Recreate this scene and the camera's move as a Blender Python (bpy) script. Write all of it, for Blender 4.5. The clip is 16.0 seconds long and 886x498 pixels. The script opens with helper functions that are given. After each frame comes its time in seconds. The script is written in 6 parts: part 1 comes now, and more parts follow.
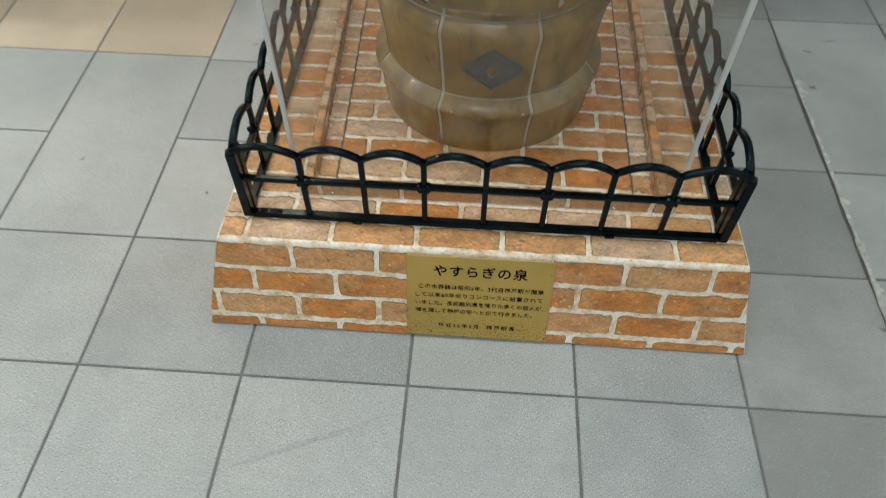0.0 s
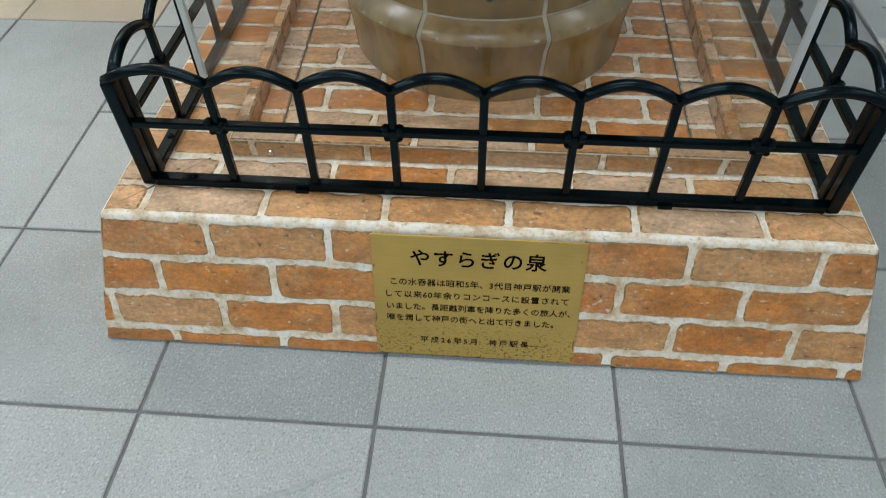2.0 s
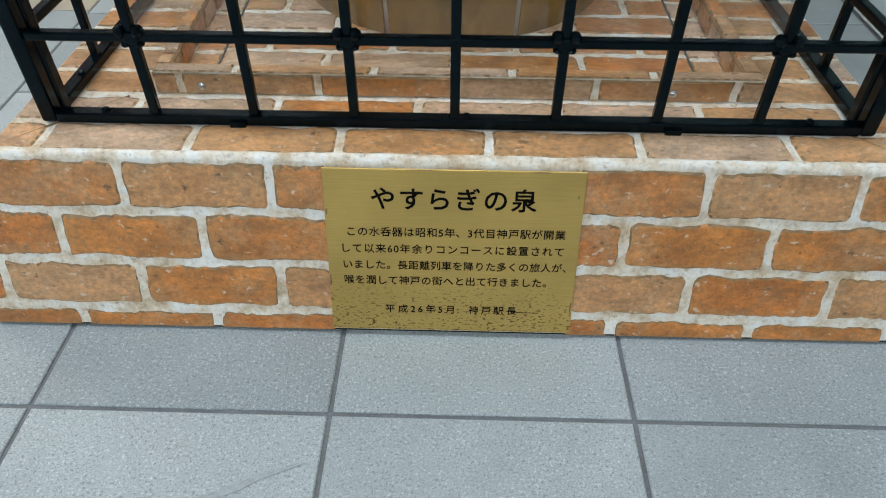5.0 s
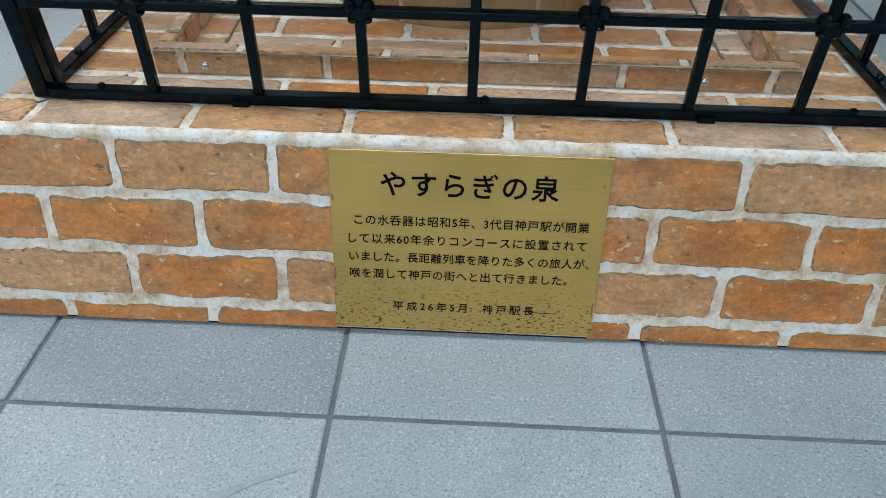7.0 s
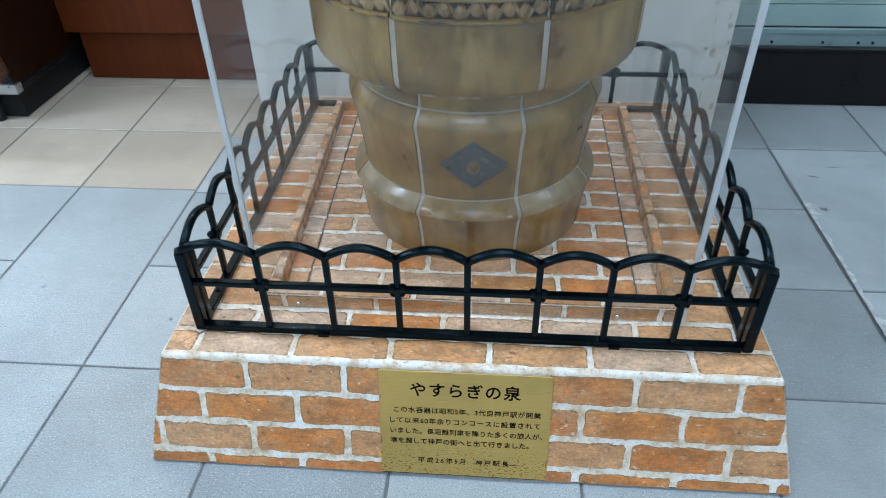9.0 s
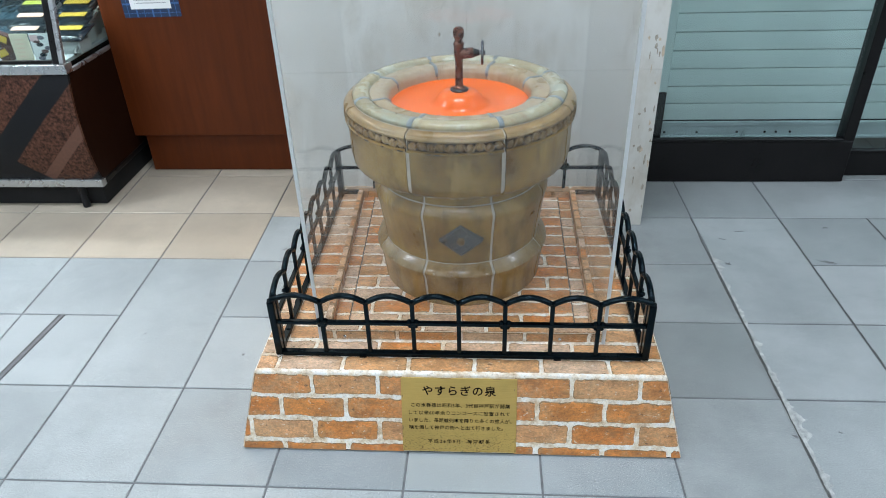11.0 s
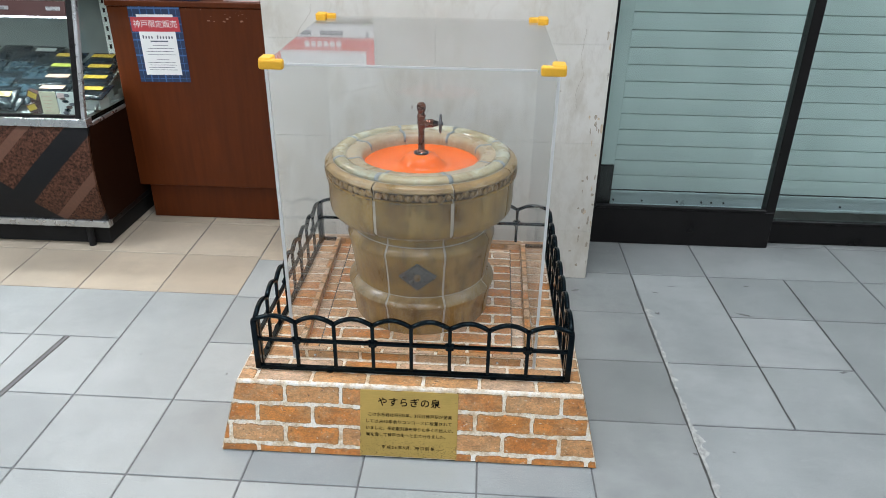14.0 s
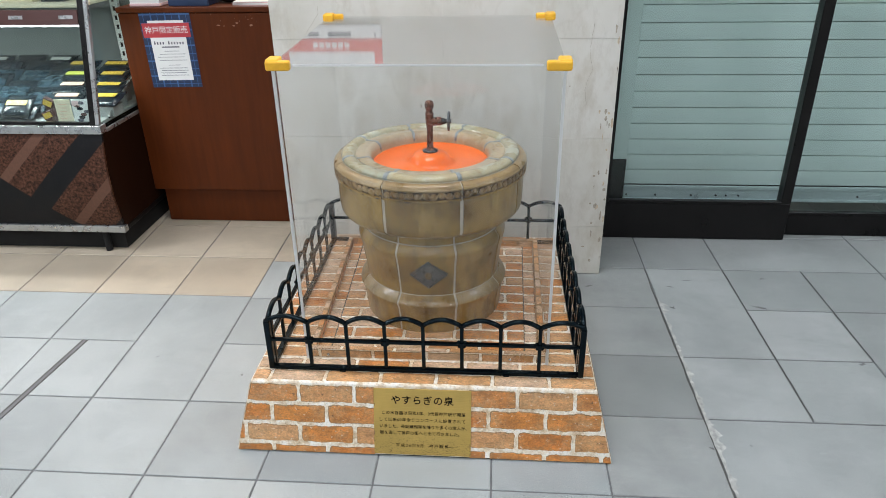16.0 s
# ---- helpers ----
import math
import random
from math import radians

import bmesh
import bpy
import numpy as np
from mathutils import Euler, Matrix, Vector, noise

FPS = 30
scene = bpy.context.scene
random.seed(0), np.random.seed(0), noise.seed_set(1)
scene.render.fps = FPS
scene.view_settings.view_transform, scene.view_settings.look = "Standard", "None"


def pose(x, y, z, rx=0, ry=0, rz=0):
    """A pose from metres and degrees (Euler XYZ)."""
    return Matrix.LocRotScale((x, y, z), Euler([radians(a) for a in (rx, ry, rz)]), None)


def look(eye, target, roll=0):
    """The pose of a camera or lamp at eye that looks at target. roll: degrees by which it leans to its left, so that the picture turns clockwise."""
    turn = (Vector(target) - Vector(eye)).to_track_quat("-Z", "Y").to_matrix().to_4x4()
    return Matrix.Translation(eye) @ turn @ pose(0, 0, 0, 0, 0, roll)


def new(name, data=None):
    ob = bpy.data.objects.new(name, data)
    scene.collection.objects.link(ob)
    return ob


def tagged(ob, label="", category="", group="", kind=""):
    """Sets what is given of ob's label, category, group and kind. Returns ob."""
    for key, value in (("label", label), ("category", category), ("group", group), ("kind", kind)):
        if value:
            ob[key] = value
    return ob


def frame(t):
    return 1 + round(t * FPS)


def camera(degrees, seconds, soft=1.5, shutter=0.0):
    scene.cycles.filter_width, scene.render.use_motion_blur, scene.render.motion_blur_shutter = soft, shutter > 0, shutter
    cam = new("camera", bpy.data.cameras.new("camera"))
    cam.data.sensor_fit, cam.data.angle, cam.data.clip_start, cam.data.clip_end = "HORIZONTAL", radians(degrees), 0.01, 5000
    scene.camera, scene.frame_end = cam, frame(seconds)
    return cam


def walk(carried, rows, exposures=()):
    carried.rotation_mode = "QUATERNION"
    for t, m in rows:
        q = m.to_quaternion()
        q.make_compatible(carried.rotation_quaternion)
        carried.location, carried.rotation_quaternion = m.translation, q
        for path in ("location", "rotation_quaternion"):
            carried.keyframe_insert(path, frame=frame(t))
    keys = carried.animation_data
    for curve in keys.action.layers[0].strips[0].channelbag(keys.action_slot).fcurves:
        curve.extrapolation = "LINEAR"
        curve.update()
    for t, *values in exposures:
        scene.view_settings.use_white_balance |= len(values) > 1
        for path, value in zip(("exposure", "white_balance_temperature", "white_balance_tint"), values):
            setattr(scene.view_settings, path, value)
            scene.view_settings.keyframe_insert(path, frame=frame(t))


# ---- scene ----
cam = camera(65.3, 16.0, soft=0.85, shutter=0.5)
PATH = [
    (0, (0.095, -0.566, 1.12), (0.021, 0.668, -0.451), 0.6),
    (0.5, (0.11, -0.483, 1.011), (0.049, 0.676, -0.618), 0.0),
    (1, (0.131, -0.414, 0.901), (0.024, 0.722, -0.742), -4.0),
    (1.5, (0.131, -0.393, 0.837), (-0.006, 0.816, -0.751), -4.2),
    (2, (0.126, -0.396, 0.782), (0.003, 0.929, -0.711), -1.2),
    (2.5, (0.121, -0.405, 0.744), (0.022, 1.011, -0.665), -1.4),
    (3, (0.121, -0.407, 0.724), (0.047, 0.983, -0.712), 0.0),
    (3.5, (0.129, -0.405, 0.724), (0.098, 0.977, -0.722), 1.0),
    (4, (0.129, -0.406, 0.701), (0.1, 0.997, -0.724), 1.0),
    (4.5, (0.125, -0.393, 0.643), (0.089, 1.051, -0.741), 0.2),
    (4.7, (0.123, -0.39, 0.616), (0.088, 1.063, -0.758), 0.2),
    (7, (0.113, -0.375, 0.522), (0.059, 1.149, -0.772), 1.0),
    (7.5, (0.113, -0.374, 0.543), (0.048, 1.151, -0.749), 0.1),
    (8, (0.13, -0.38, 0.676), (0.017, 1.187, -0.561), -0.3),
    (8.5, (0.142, -0.459, 0.816), (-0.057, 1.144, -0.363), -1.3),
    (9, (0.149, -0.541, 0.938), (0.01, 1.048, -0.268), -1.1),
    (9.2, (0.151, -0.578, 0.979), (-0.002, 1.034, -0.194), -1.5),
    (11.3, (0.178, -1.026, 1.26), (0.056, 0.687, 0.236), -1.8),
    (11.5, (0.177, -1.05, 1.275), (0.066, 0.684, 0.285), -1.3),
    (12, (0.18, -1.11, 1.294), (0.137, 0.642, 0.328), -0.5),
    (12.5, (0.18, -1.136, 1.31), (0.119, 0.631, 0.374), -0.8),
    (13, (0.203, -1.165, 1.313), (0.161, 0.597, 0.368), -0.5),
    (13.5, (0.256, -1.223, 1.315), (0.159, 0.543, 0.382), 0.1),
    (14, (0.276, -1.28, 1.321), (0.181, 0.506, 0.427), 0.8),
    (14.5, (0.28, -1.296, 1.322), (0.151, 0.495, 0.443), 0.2),
    (15, (0.29, -1.295, 1.32), (0.162, 0.495, 0.437), -0.4),
    (15.5, (0.295, -1.287, 1.317), (0.155, 0.5, 0.43), -0.7),
    (16, (0.293, -1.282, 1.316), (0.15, 0.501, 0.421), -1.0),
]
EXPOSURES = [  # seconds, stops, kelvin, tint
    (0, -0.51, 6800, 10), (1.0, -0.56, 6850, 10), (2.0, -0.48, 6350, 10), (3.0, -0.42, 6000, 9), (4.0, -0.40, 5950, 9), (7.4, -0.42, 5600, 10), (8.0, -0.26, 5350, 9), (9.0, -0.12, 5250, 9),
    (11.3, -0.05, 5850, 12), (12.5, -0.05, 6050, 14), (16, -0.10, 6350, 16),
]
walk(cam, [(t, look(eye, target, roll)) for t, eye, target, roll in PATH], EXPOSURES)

# ---- world, lights, exposure ----
world = bpy.data.worlds.new("world")
scene.world = world
world.use_nodes = True
world.node_tree.nodes["Background"].inputs[0].default_value = (0.75, 0.85, 1.0, 1)
world.node_tree.nodes["Background"].inputs[1].default_value = 0.05
scene.view_settings.exposure = 0.0

CEILING = 2.75


def area_lamp(name, x, y, sx, sy, power, colour):
    data = bpy.data.lights.new(name, "AREA")
    data.shape, data.size, data.size_y, data.energy, data.color = "RECTANGLE", sx, sy, power, colour
    ob = new(name, data)
    ob.matrix_world = pose(x, y, CEILING - 0.06)
    return ob


COOL, WARM = (0.90, 0.965, 1.0), (1.0, 0.86, 0.68)
LAMPS = [(-2.6, -1.9), (0.1, -1.9), (2.8, -1.9), (-2.6, 0.35), (0.1, 0.35), (2.8, 0.35), (-2.6, -4.2), (0.1, -4.2), (2.8, -4.2)]
for lx, ly in LAMPS:
    area_lamp("concourse_lamp", lx, ly, 1.2, 0.3, 33 if lx < 0 else 25 if lx < 1 else 13, COOL)
for lx, ly in ((-1.9, 2.15), (-0.95, 2.3)):
    area_lamp("shop_lamp", lx, ly, 0.5, 0.5, 18, WARM)


# the tube under the header of the glass case
case_lamp = bpy.data.lights.new("case_lamp", "AREA")
case_lamp.shape, case_lamp.size, case_lamp.size_y, case_lamp.energy, case_lamp.color = "RECTANGLE", 1.3, 0.04, 10.5, (0.95, 1.0, 0.96)
new("case_lamp", case_lamp).matrix_world = pose(-2.0, 1.385, 0.905)


# ---- materials ----
def material(name):
    m = bpy.data.materials.new(name)
    m.use_nodes = True
    return m, m.node_tree.nodes, m.node_tree.links, m.node_tree.nodes["Principled BSDF"]


def noise_node(nodes, links, vector, scale, detail=4.0, rough=0.55, stretch=None):
    n = nodes.new("ShaderNodeTexNoise")
    n.inputs["Scale"].default_value, n.inputs["Detail"].default_value, n.inputs["Roughness"].default_value = scale, detail, rough
    if stretch:
        mp = nodes.new("ShaderNodeMapping")
        mp.inputs["Scale"].default_value = stretch
        links.new(vector, mp.inputs["Vector"])
        vector = mp.outputs["Vector"]
    links.new(vector, n.inputs["Vector"])
    return n.outputs["Fac"]


def ramp_node(nodes, links, fac, *stops):
    r = nodes.new("ShaderNodeValToRGB")
    r.color_ramp.elements[0].position, r.color_ramp.elements[1].position = stops[0][0], stops[-1][0]
    r.color_ramp.elements[0].color, r.color_ramp.elements[1].color = (*stops[0][1], 1), (*stops[-1][1], 1)
    for p, c in stops[1:-1]:
        r.color_ramp.elements.new(p).color = (*c, 1)
    links.new(fac, r.inputs["Fac"])
    return r.outputs["Color"]


def mix_node(nodes, links, fac, a, b, blend="MIX"):
    m = nodes.new("ShaderNodeMix")
    m.data_type, m.blend_type = "RGBA", blend
    for value, slot in ((fac, m.inputs[0]), (a, m.inputs[6]), (b, m.inputs[7])):
        if isinstance(value, bpy.types.NodeSocket):
            links.new(value, slot)
        elif isinstance(value, tuple):
            slot.default_value = (*value, 1)
        else:
            slot.default_value = value
    return m.outputs[2]


def bump_node(nodes, links, bsdf, height, strength, distance):
    b = nodes.new("ShaderNodeBump")
    b.inputs["Strength"].default_value, b.inputs["Distance"].default_value = strength, distance
    links.new(height, b.inputs["Height"])
    links.new(b.outputs["Normal"], bsdf.inputs["Normal"])


def coords(nodes, which="Object"):
    return nodes.new("ShaderNodeTexCoord").outputs[which]


def position(nodes):
    return nodes.new("ShaderNodeNewGeometry").outputs["Position"]


def grey(v):
    return (v, v, v)


def simple(name, colour, rough=0.5, metal=0.0, vary=0.25, scale=18.0, bump=0.0, fine=None):
    """A paint, plastic or metal with soft blotches and a fine grain."""
    m, nodes, links, bsdf = material(name)
    vec = position(nodes)
    big = noise_node(nodes, links, vec, scale)
    small = noise_node(nodes, links, vec, fine or scale * 14)
    dark, light = tuple(c * (1 - vary) for c in colour), tuple(min(1, c * (1 + vary)) for c in colour)
    col = ramp_node(nodes, links, big, (0.3, dark), (0.7, light))
    col = mix_node(nodes, links, 0.35, col, ramp_node(nodes, links, small, (0.35, dark), (0.65, light)))
    links.new(col, bsdf.inputs["Base Color"])
    r = ramp_node(nodes, links, big, (0.3, grey(max(0, rough - 0.08))), (0.7, grey(min(1, rough + 0.08))))
    links.new(r, bsdf.inputs["Roughness"])
    bsdf.inputs["Metallic"].default_value = metal
    if bump:
        bump_node(nodes, links, bsdf, small, 0.5, bump)
    return m


def tile_material(name, base, tint, rough, speck=0.75):
    """Stoneware floor tile: speckled body, scuffs and a tone of its own for each tile."""
    m, nodes, links, bsdf = material(name)
    vec = position(nodes)
    rnd = nodes.new("ShaderNodeObjectInfo").outputs["Random"]
    tone = ramp_node(nodes, links, rnd, (0.0, tuple(c * 0.86 for c in base)), (0.5, base), (1.0, tint))
    blot = noise_node(nodes, links, vec, 5.0, 6, 0.6)
    col = mix_node(nodes, links, 0.55, tone, ramp_node(nodes, links, blot, (0.3, grey(0.72)), (0.7, grey(1.12))), "MULTIPLY")
    grain = noise_node(nodes, links, vec, 520.0, 2, 0.8)
    col = mix_node(nodes, links, speck, col, ramp_node(nodes, links, grain, (0.34, grey(0.62)), (0.44, grey(0.95)), (0.56, grey(1.04)), (0.66, grey(1.4))), "MULTIPLY")
    chips = noise_node(nodes, links, vec, 330.0, 1, 0.5)
    col = mix_node(nodes, links, ramp_node(nodes, links, chips, (0.63, grey(0.0)), (0.69, grey(0.62 * speck))), col, (0.74, 0.75, 0.74))
    col = mix_node(nodes, links, ramp_node(nodes, links, chips, (0.31, grey(0.75 * speck)), (0.37, grey(0.0))), col, (0.13, 0.135, 0.13))
    scuff = noise_node(nodes, links, vec, 9.0, 8, 0.75, (1.0, 3.5, 1.0))
    col = mix_node(nodes, links, ramp_node(nodes, links, scuff, (0.62, grey(0.0)), (0.72, grey(0.22))), col, tuple(c * 0.45 for c in base))
    dirt = noise_node(nodes, links, vec, 2.2, 9, 0.72)
    col = mix_node(nodes, links, ramp_node(nodes, links, dirt, (0.48, grey(0.0)), (0.68, grey(0.46))), col, tuple(c * 0.62 for c in base))
    streak = noise_node(nodes, links, vec, 4.0, 9, 0.75, (1.0, 5.0, 1.0))
    col = mix_node(nodes, links, ramp_node(nodes, links, streak, (0.54, grey(0.0)), (0.70, grey(0.3))), col, tuple(c * 0.7 for c in base))
    pale = noise_node(nodes, links, vec, 14.0, 9, 0.8, (1.0, 2.5, 1.0))
    col = mix_node(nodes, links, ramp_node(nodes, links, pale, (0.6, grey(0.0)), (0.72, grey(0.3))), col, (0.66, 0.67, 0.66))
    links.new(col, bsdf.inputs["Base Color"])
    links.new(ramp_node(nodes, links, blot, (0.3, grey(rough - 0.1)), (0.7, grey(rough + 0.1))), bsdf.inputs["Roughness"])
    bump_node(nodes, links, bsdf, grain, 0.16, 0.0005)
    return m


M_TILE = tile_material("grey_floor_tile", (0.366, 0.399, 0.395), (0.423, 0.456, 0.450), 0.42)
M_CREAM = tile_material("cream_floor_tile", (0.555, 0.475, 0.36), (0.61, 0.525, 0.405), 0.4, 0.3)
M_ROUGH = tile_material("worn_floor_tile", (0.405, 0.426, 0.415), (0.465, 0.48, 0.47), 0.5, 0.35)
M_DULL = tile_material("dull_floor_tile", (0.335, 0.351, 0.339), (0.360, 0.376, 0.362), 0.48, 0.35)
M_GROUT = simple("grey_grout", (0.17, 0.175, 0.175), 0.85, vary=0.35, scale=25, bump=0.0008)
M_CRACK = simple("chipped_mortar", (0.51, 0.515, 0.485), 0.9, vary=0.5, scale=60, bump=0.002)
M_SCUFF = simple("dark_scuff", (0.19, 0.19, 0.183), 0.7, vary=0.5, scale=120)
M_FAINT = simple("faint_drag_mark", (0.35, 0.372, 0.372), 0.6, vary=0.3, scale=120)
M_GAP = simple("dirty_gap", (0.11, 0.108, 0.10), 0.9, vary=0.4, scale=60)


def brick_material(name, *tones):
    m, nodes, links, bsdf = material(name)
    vec = position(nodes)
    rnd = nodes.new("ShaderNodeObjectInfo").outputs["Random"]
    tone = ramp_node(nodes, links, rnd, *tones)
    blot = noise_node(nodes, links, vec, 34.0, 7, 0.68, (0.6, 1, 1))
    col = mix_node(nodes, links, 0.9, tone, ramp_node(nodes, links, blot, (0.3, grey(0.55)), (0.5, grey(1.0)), (0.68, grey(1.4))), "MULTIPLY")
    lime = noise_node(nodes, links, vec, 20.0, 9, 0.75)
    col = mix_node(nodes, links, ramp_node(nodes, links, lime, (0.49, grey(0.0)), (0.66, grey(0.6))), col, (0.60, 0.39, 0.205))
    sep = nodes.new("ShaderNodeSeparateXYZ")
    links.new(coords(nodes, "Generated"), sep.inputs[0])
    sides = []
    for axis in ("X", "Y"):
        away = nodes.new("ShaderNodeMath")
        away.operation, away.inputs[1].default_value = "SUBTRACT", 0.5
        size = nodes.new("ShaderNodeMath")
        size.operation = "ABSOLUTE"
        links.new(sep.outputs[axis], away.inputs[0])
        links.new(away.outputs[0], size.inputs[0])
        sides.append(size.outputs[0])
    rim_at, stirred = nodes.new("ShaderNodeMath"), nodes.new("ShaderNodeMath")
    rim_at.operation = "MAXIMUM"
    stirred.operation, stirred.inputs[1].default_value = "MULTIPLY_ADD", 0.55
    links.new(sides[0], rim_at.inputs[0])
    links.new(sides[1], rim_at.inputs[1])
    links.new(noise_node(nodes, links, vec, 26.0, 6, 0.7), stirred.inputs[0])
    links.new(rim_at.outputs[0], stirred.inputs[2])
    col = mix_node(nodes, links, ramp_node(nodes, links, stirred.outputs[0], (0.62, grey(0.0)), (0.82, grey(0.45))), col, (0.50, 0.285, 0.115))
    grain = noise_node(nodes, links, vec, 190.0, 6, 0.75, (0.8, 1, 1))
    col = mix_node(nodes, links, 0.8, col, ramp_node(nodes, links, grain, (0.3, grey(0.5)), (0.48, grey(0.97)), (0.7, grey(1.4))), "MULTIPLY")
    pits = noise_node(nodes, links, vec, 95.0, 4, 0.6, (0.6, 1, 1))
    col = mix_node(nodes, links, ramp_node(nodes, links, pits, (0.29, grey(0.85)), (0.35, grey(0.0))), col, (0.09, 0.045, 0.02))
    burnt = noise_node(nodes, links, vec, 42.0, 8, 0.75, (0.5, 1, 1.3))
    col = mix_node(nodes, links, ramp_node(nodes, links, burnt, (0.53, grey(0.0)), (0.64, grey(0.6))), col, (0.27, 0.135, 0.045))
    flecks = noise_node(nodes, links, vec, 120.0, 4, 0.6, (0.7, 1, 1))
    col = mix_node(nodes, links, ramp_node(nodes, links, flecks, (0.63, grey(0.0)), (0.69, grey(0.75))), col, (0.78, 0.66, 0.50))
    links.new(col, bsdf.inputs["Base Color"])
    bsdf.inputs["Roughness"].default_value = 0.4
    bsdf.inputs["Coat Weight"].default_value, bsdf.inputs["Coat Roughness"].default_value = 0.55, 0.28
    bump_node(nodes, links, bsdf, grain, 0.7, 0.002)
    return m


def mortar_material():
    m, nodes, links, bsdf = material("printed_mortar")
    vec = position(nodes)
    blot = noise_node(nodes, links, vec, 30.0, 7, 0.7)
    col = ramp_node(nodes, links, blot, (0.28, (0.48, 0.33, 0.18)), (0.40, (0.70, 0.55, 0.37)), (0.50, (0.88, 0.78, 0.63)), (0.60, (0.95, 0.91, 0.83)))
    grain = noise_node(nodes, links, vec, 170.0, 5, 0.7)
    col = mix_node(nodes, links, 0.7, col, ramp_node(nodes, links, grain, (0.3, grey(0.55)), (0.46, grey(0.98)), (0.7, grey(1.12))), "MULTIPLY")
    crumbs = noise_node(nodes, links, vec, 85.0, 5, 0.7)
    col = mix_node(nodes, links, ramp_node(nodes, links, crumbs, (0.30, grey(0.7)), (0.38, grey(0.0))), col, (0.42, 0.26, 0.11))
    links.new(col, bsdf.inputs["Base Color"])
    bsdf.inputs["Roughness"].default_value = 0.45
    bump_node(nodes, links, bsdf, blot, 1.0, 0.006)
    return m


M_BRICK = brick_material("printed_orange_brick", (0.0, (0.56, 0.180, 0.026)), (0.5, (0.60, 0.225, 0.042)), (1.0, (0.53, 0.190, 0.034)))
M_BRICK_TAN = brick_material("printed_tan_brick", (0.0, (0.57, 0.275, 0.100)), (0.5, (0.63, 0.335, 0.145)), (1.0, (0.58, 0.295, 0.112)))
M_BRICK_BROWN = brick_material("printed_brown_brick", (0.0, (0.51, 0.190, 0.043)), (0.5, (0.58, 0.250, 0.070)), (1.0, (0.53, 0.205, 0.050)))
# Paler print: some fading, plus the ceiling's sheen put into the colour.
M_BRICK_PALE = brick_material("faded_sheen_printed_brick", (0.0, (0.60, 0.39, 0.235)), (0.5, (0.66, 0.46, 0.31)), (1.0, (0.60, 0.36, 0.20)))
M_MORTAR = mortar_material()
# Darker brown that paints shade onto the side and back battens.
M_BATTEN = simple("brown_batten_shade", (0.36, 0.215, 0.11), 0.5, vary=0.6, scale=60, bump=0.0008)
# Brown for shadow lines painted round the bricks; also for chips, tarnish and seams.
M_BRICK_EDGE = simple("brown_shade_and_marks", (0.29, 0.175, 0.075), 0.5, vary=0.6, scale=90)


def brass_material():
    m, nodes, links, bsdf = material("brushed_brass")
    vec = coords(nodes)
    brush = noise_node(nodes, links, vec, 40.0, 4, 0.6, (0.6, 30.0, 30.0))
    col = ramp_node(nodes, links, brush, (0.3, (0.63, 0.425, 0.12)), (0.7, (0.70, 0.485, 0.15)))
    cloud = noise_node(nodes, links, vec, 9.0, 4, 0.6)
    col = mix_node(nodes, links, 0.5, col, ramp_node(nodes, links, cloud, (0.3, grey(0.7)), (0.7, grey(1.15))), "MULTIPLY")
    # corroded specks that thicken towards the lower edge
    sep = nodes.new("ShaderNodeSeparateXYZ")
    links.new(vec, sep.inputs[0])
    low = ramp_node(nodes, links, sep.outputs["Z"], (0.0, grey(1.0)), (0.075, grey(0.0)))
    spots = noise_node(nodes, links, vec, 420.0, 2, 0.6, (0.5, 1, 1))
    patch = ramp_node(nodes, links, noise_node(nodes, links, vec, 22.0, 3, 0.6), (0.34, grey(0.0)), (0.5, grey(1.0)))
    mask = mix_node(nodes, links, 1.0, ramp_node(nodes, links, spots, (0.57, grey(0.0)), (0.61, grey(1.0))), low, "MULTIPLY")
    mask = mix_node(nodes, links, 1.0, mask, patch, "MULTIPLY")
    col = mix_node(nodes, links, mask, col, (0.09, 0.055, 0.02))
    links.new(col, bsdf.inputs["Base Color"])
    bsdf.inputs["Metallic"].default_value = 0.75
    links.new(ramp_node(nodes, links, cloud, (0.3, grey(0.38)), (0.7, grey(0.52))), bsdf.inputs["Roughness"])
    bump_node(nodes, links, bsdf, brush, 0.04, 0.0003)
    return m


M_BRASS = brass_material()
M_INK = simple("black_engraving", (0.006, 0.005, 0.004), 0.85, vary=0.2)
M_INK.node_tree.nodes["Principled BSDF"].inputs["Specular IOR Level"].default_value = 0.05
M_IRON = simple("black_painted_iron", (0.0010, 0.0032, 0.0050), 0.17, vary=0.35, scale=60, bump=0.0003, fine=300)


M_IRON.node_tree.nodes["Principled BSDF"].inputs["Specular IOR Level"].default_value = 0.2
M_IRON.node_tree.nodes["Principled BSDF"].inputs["Specular Tint"].default_value = (0.62, 0.88, 1.0, 1.0)


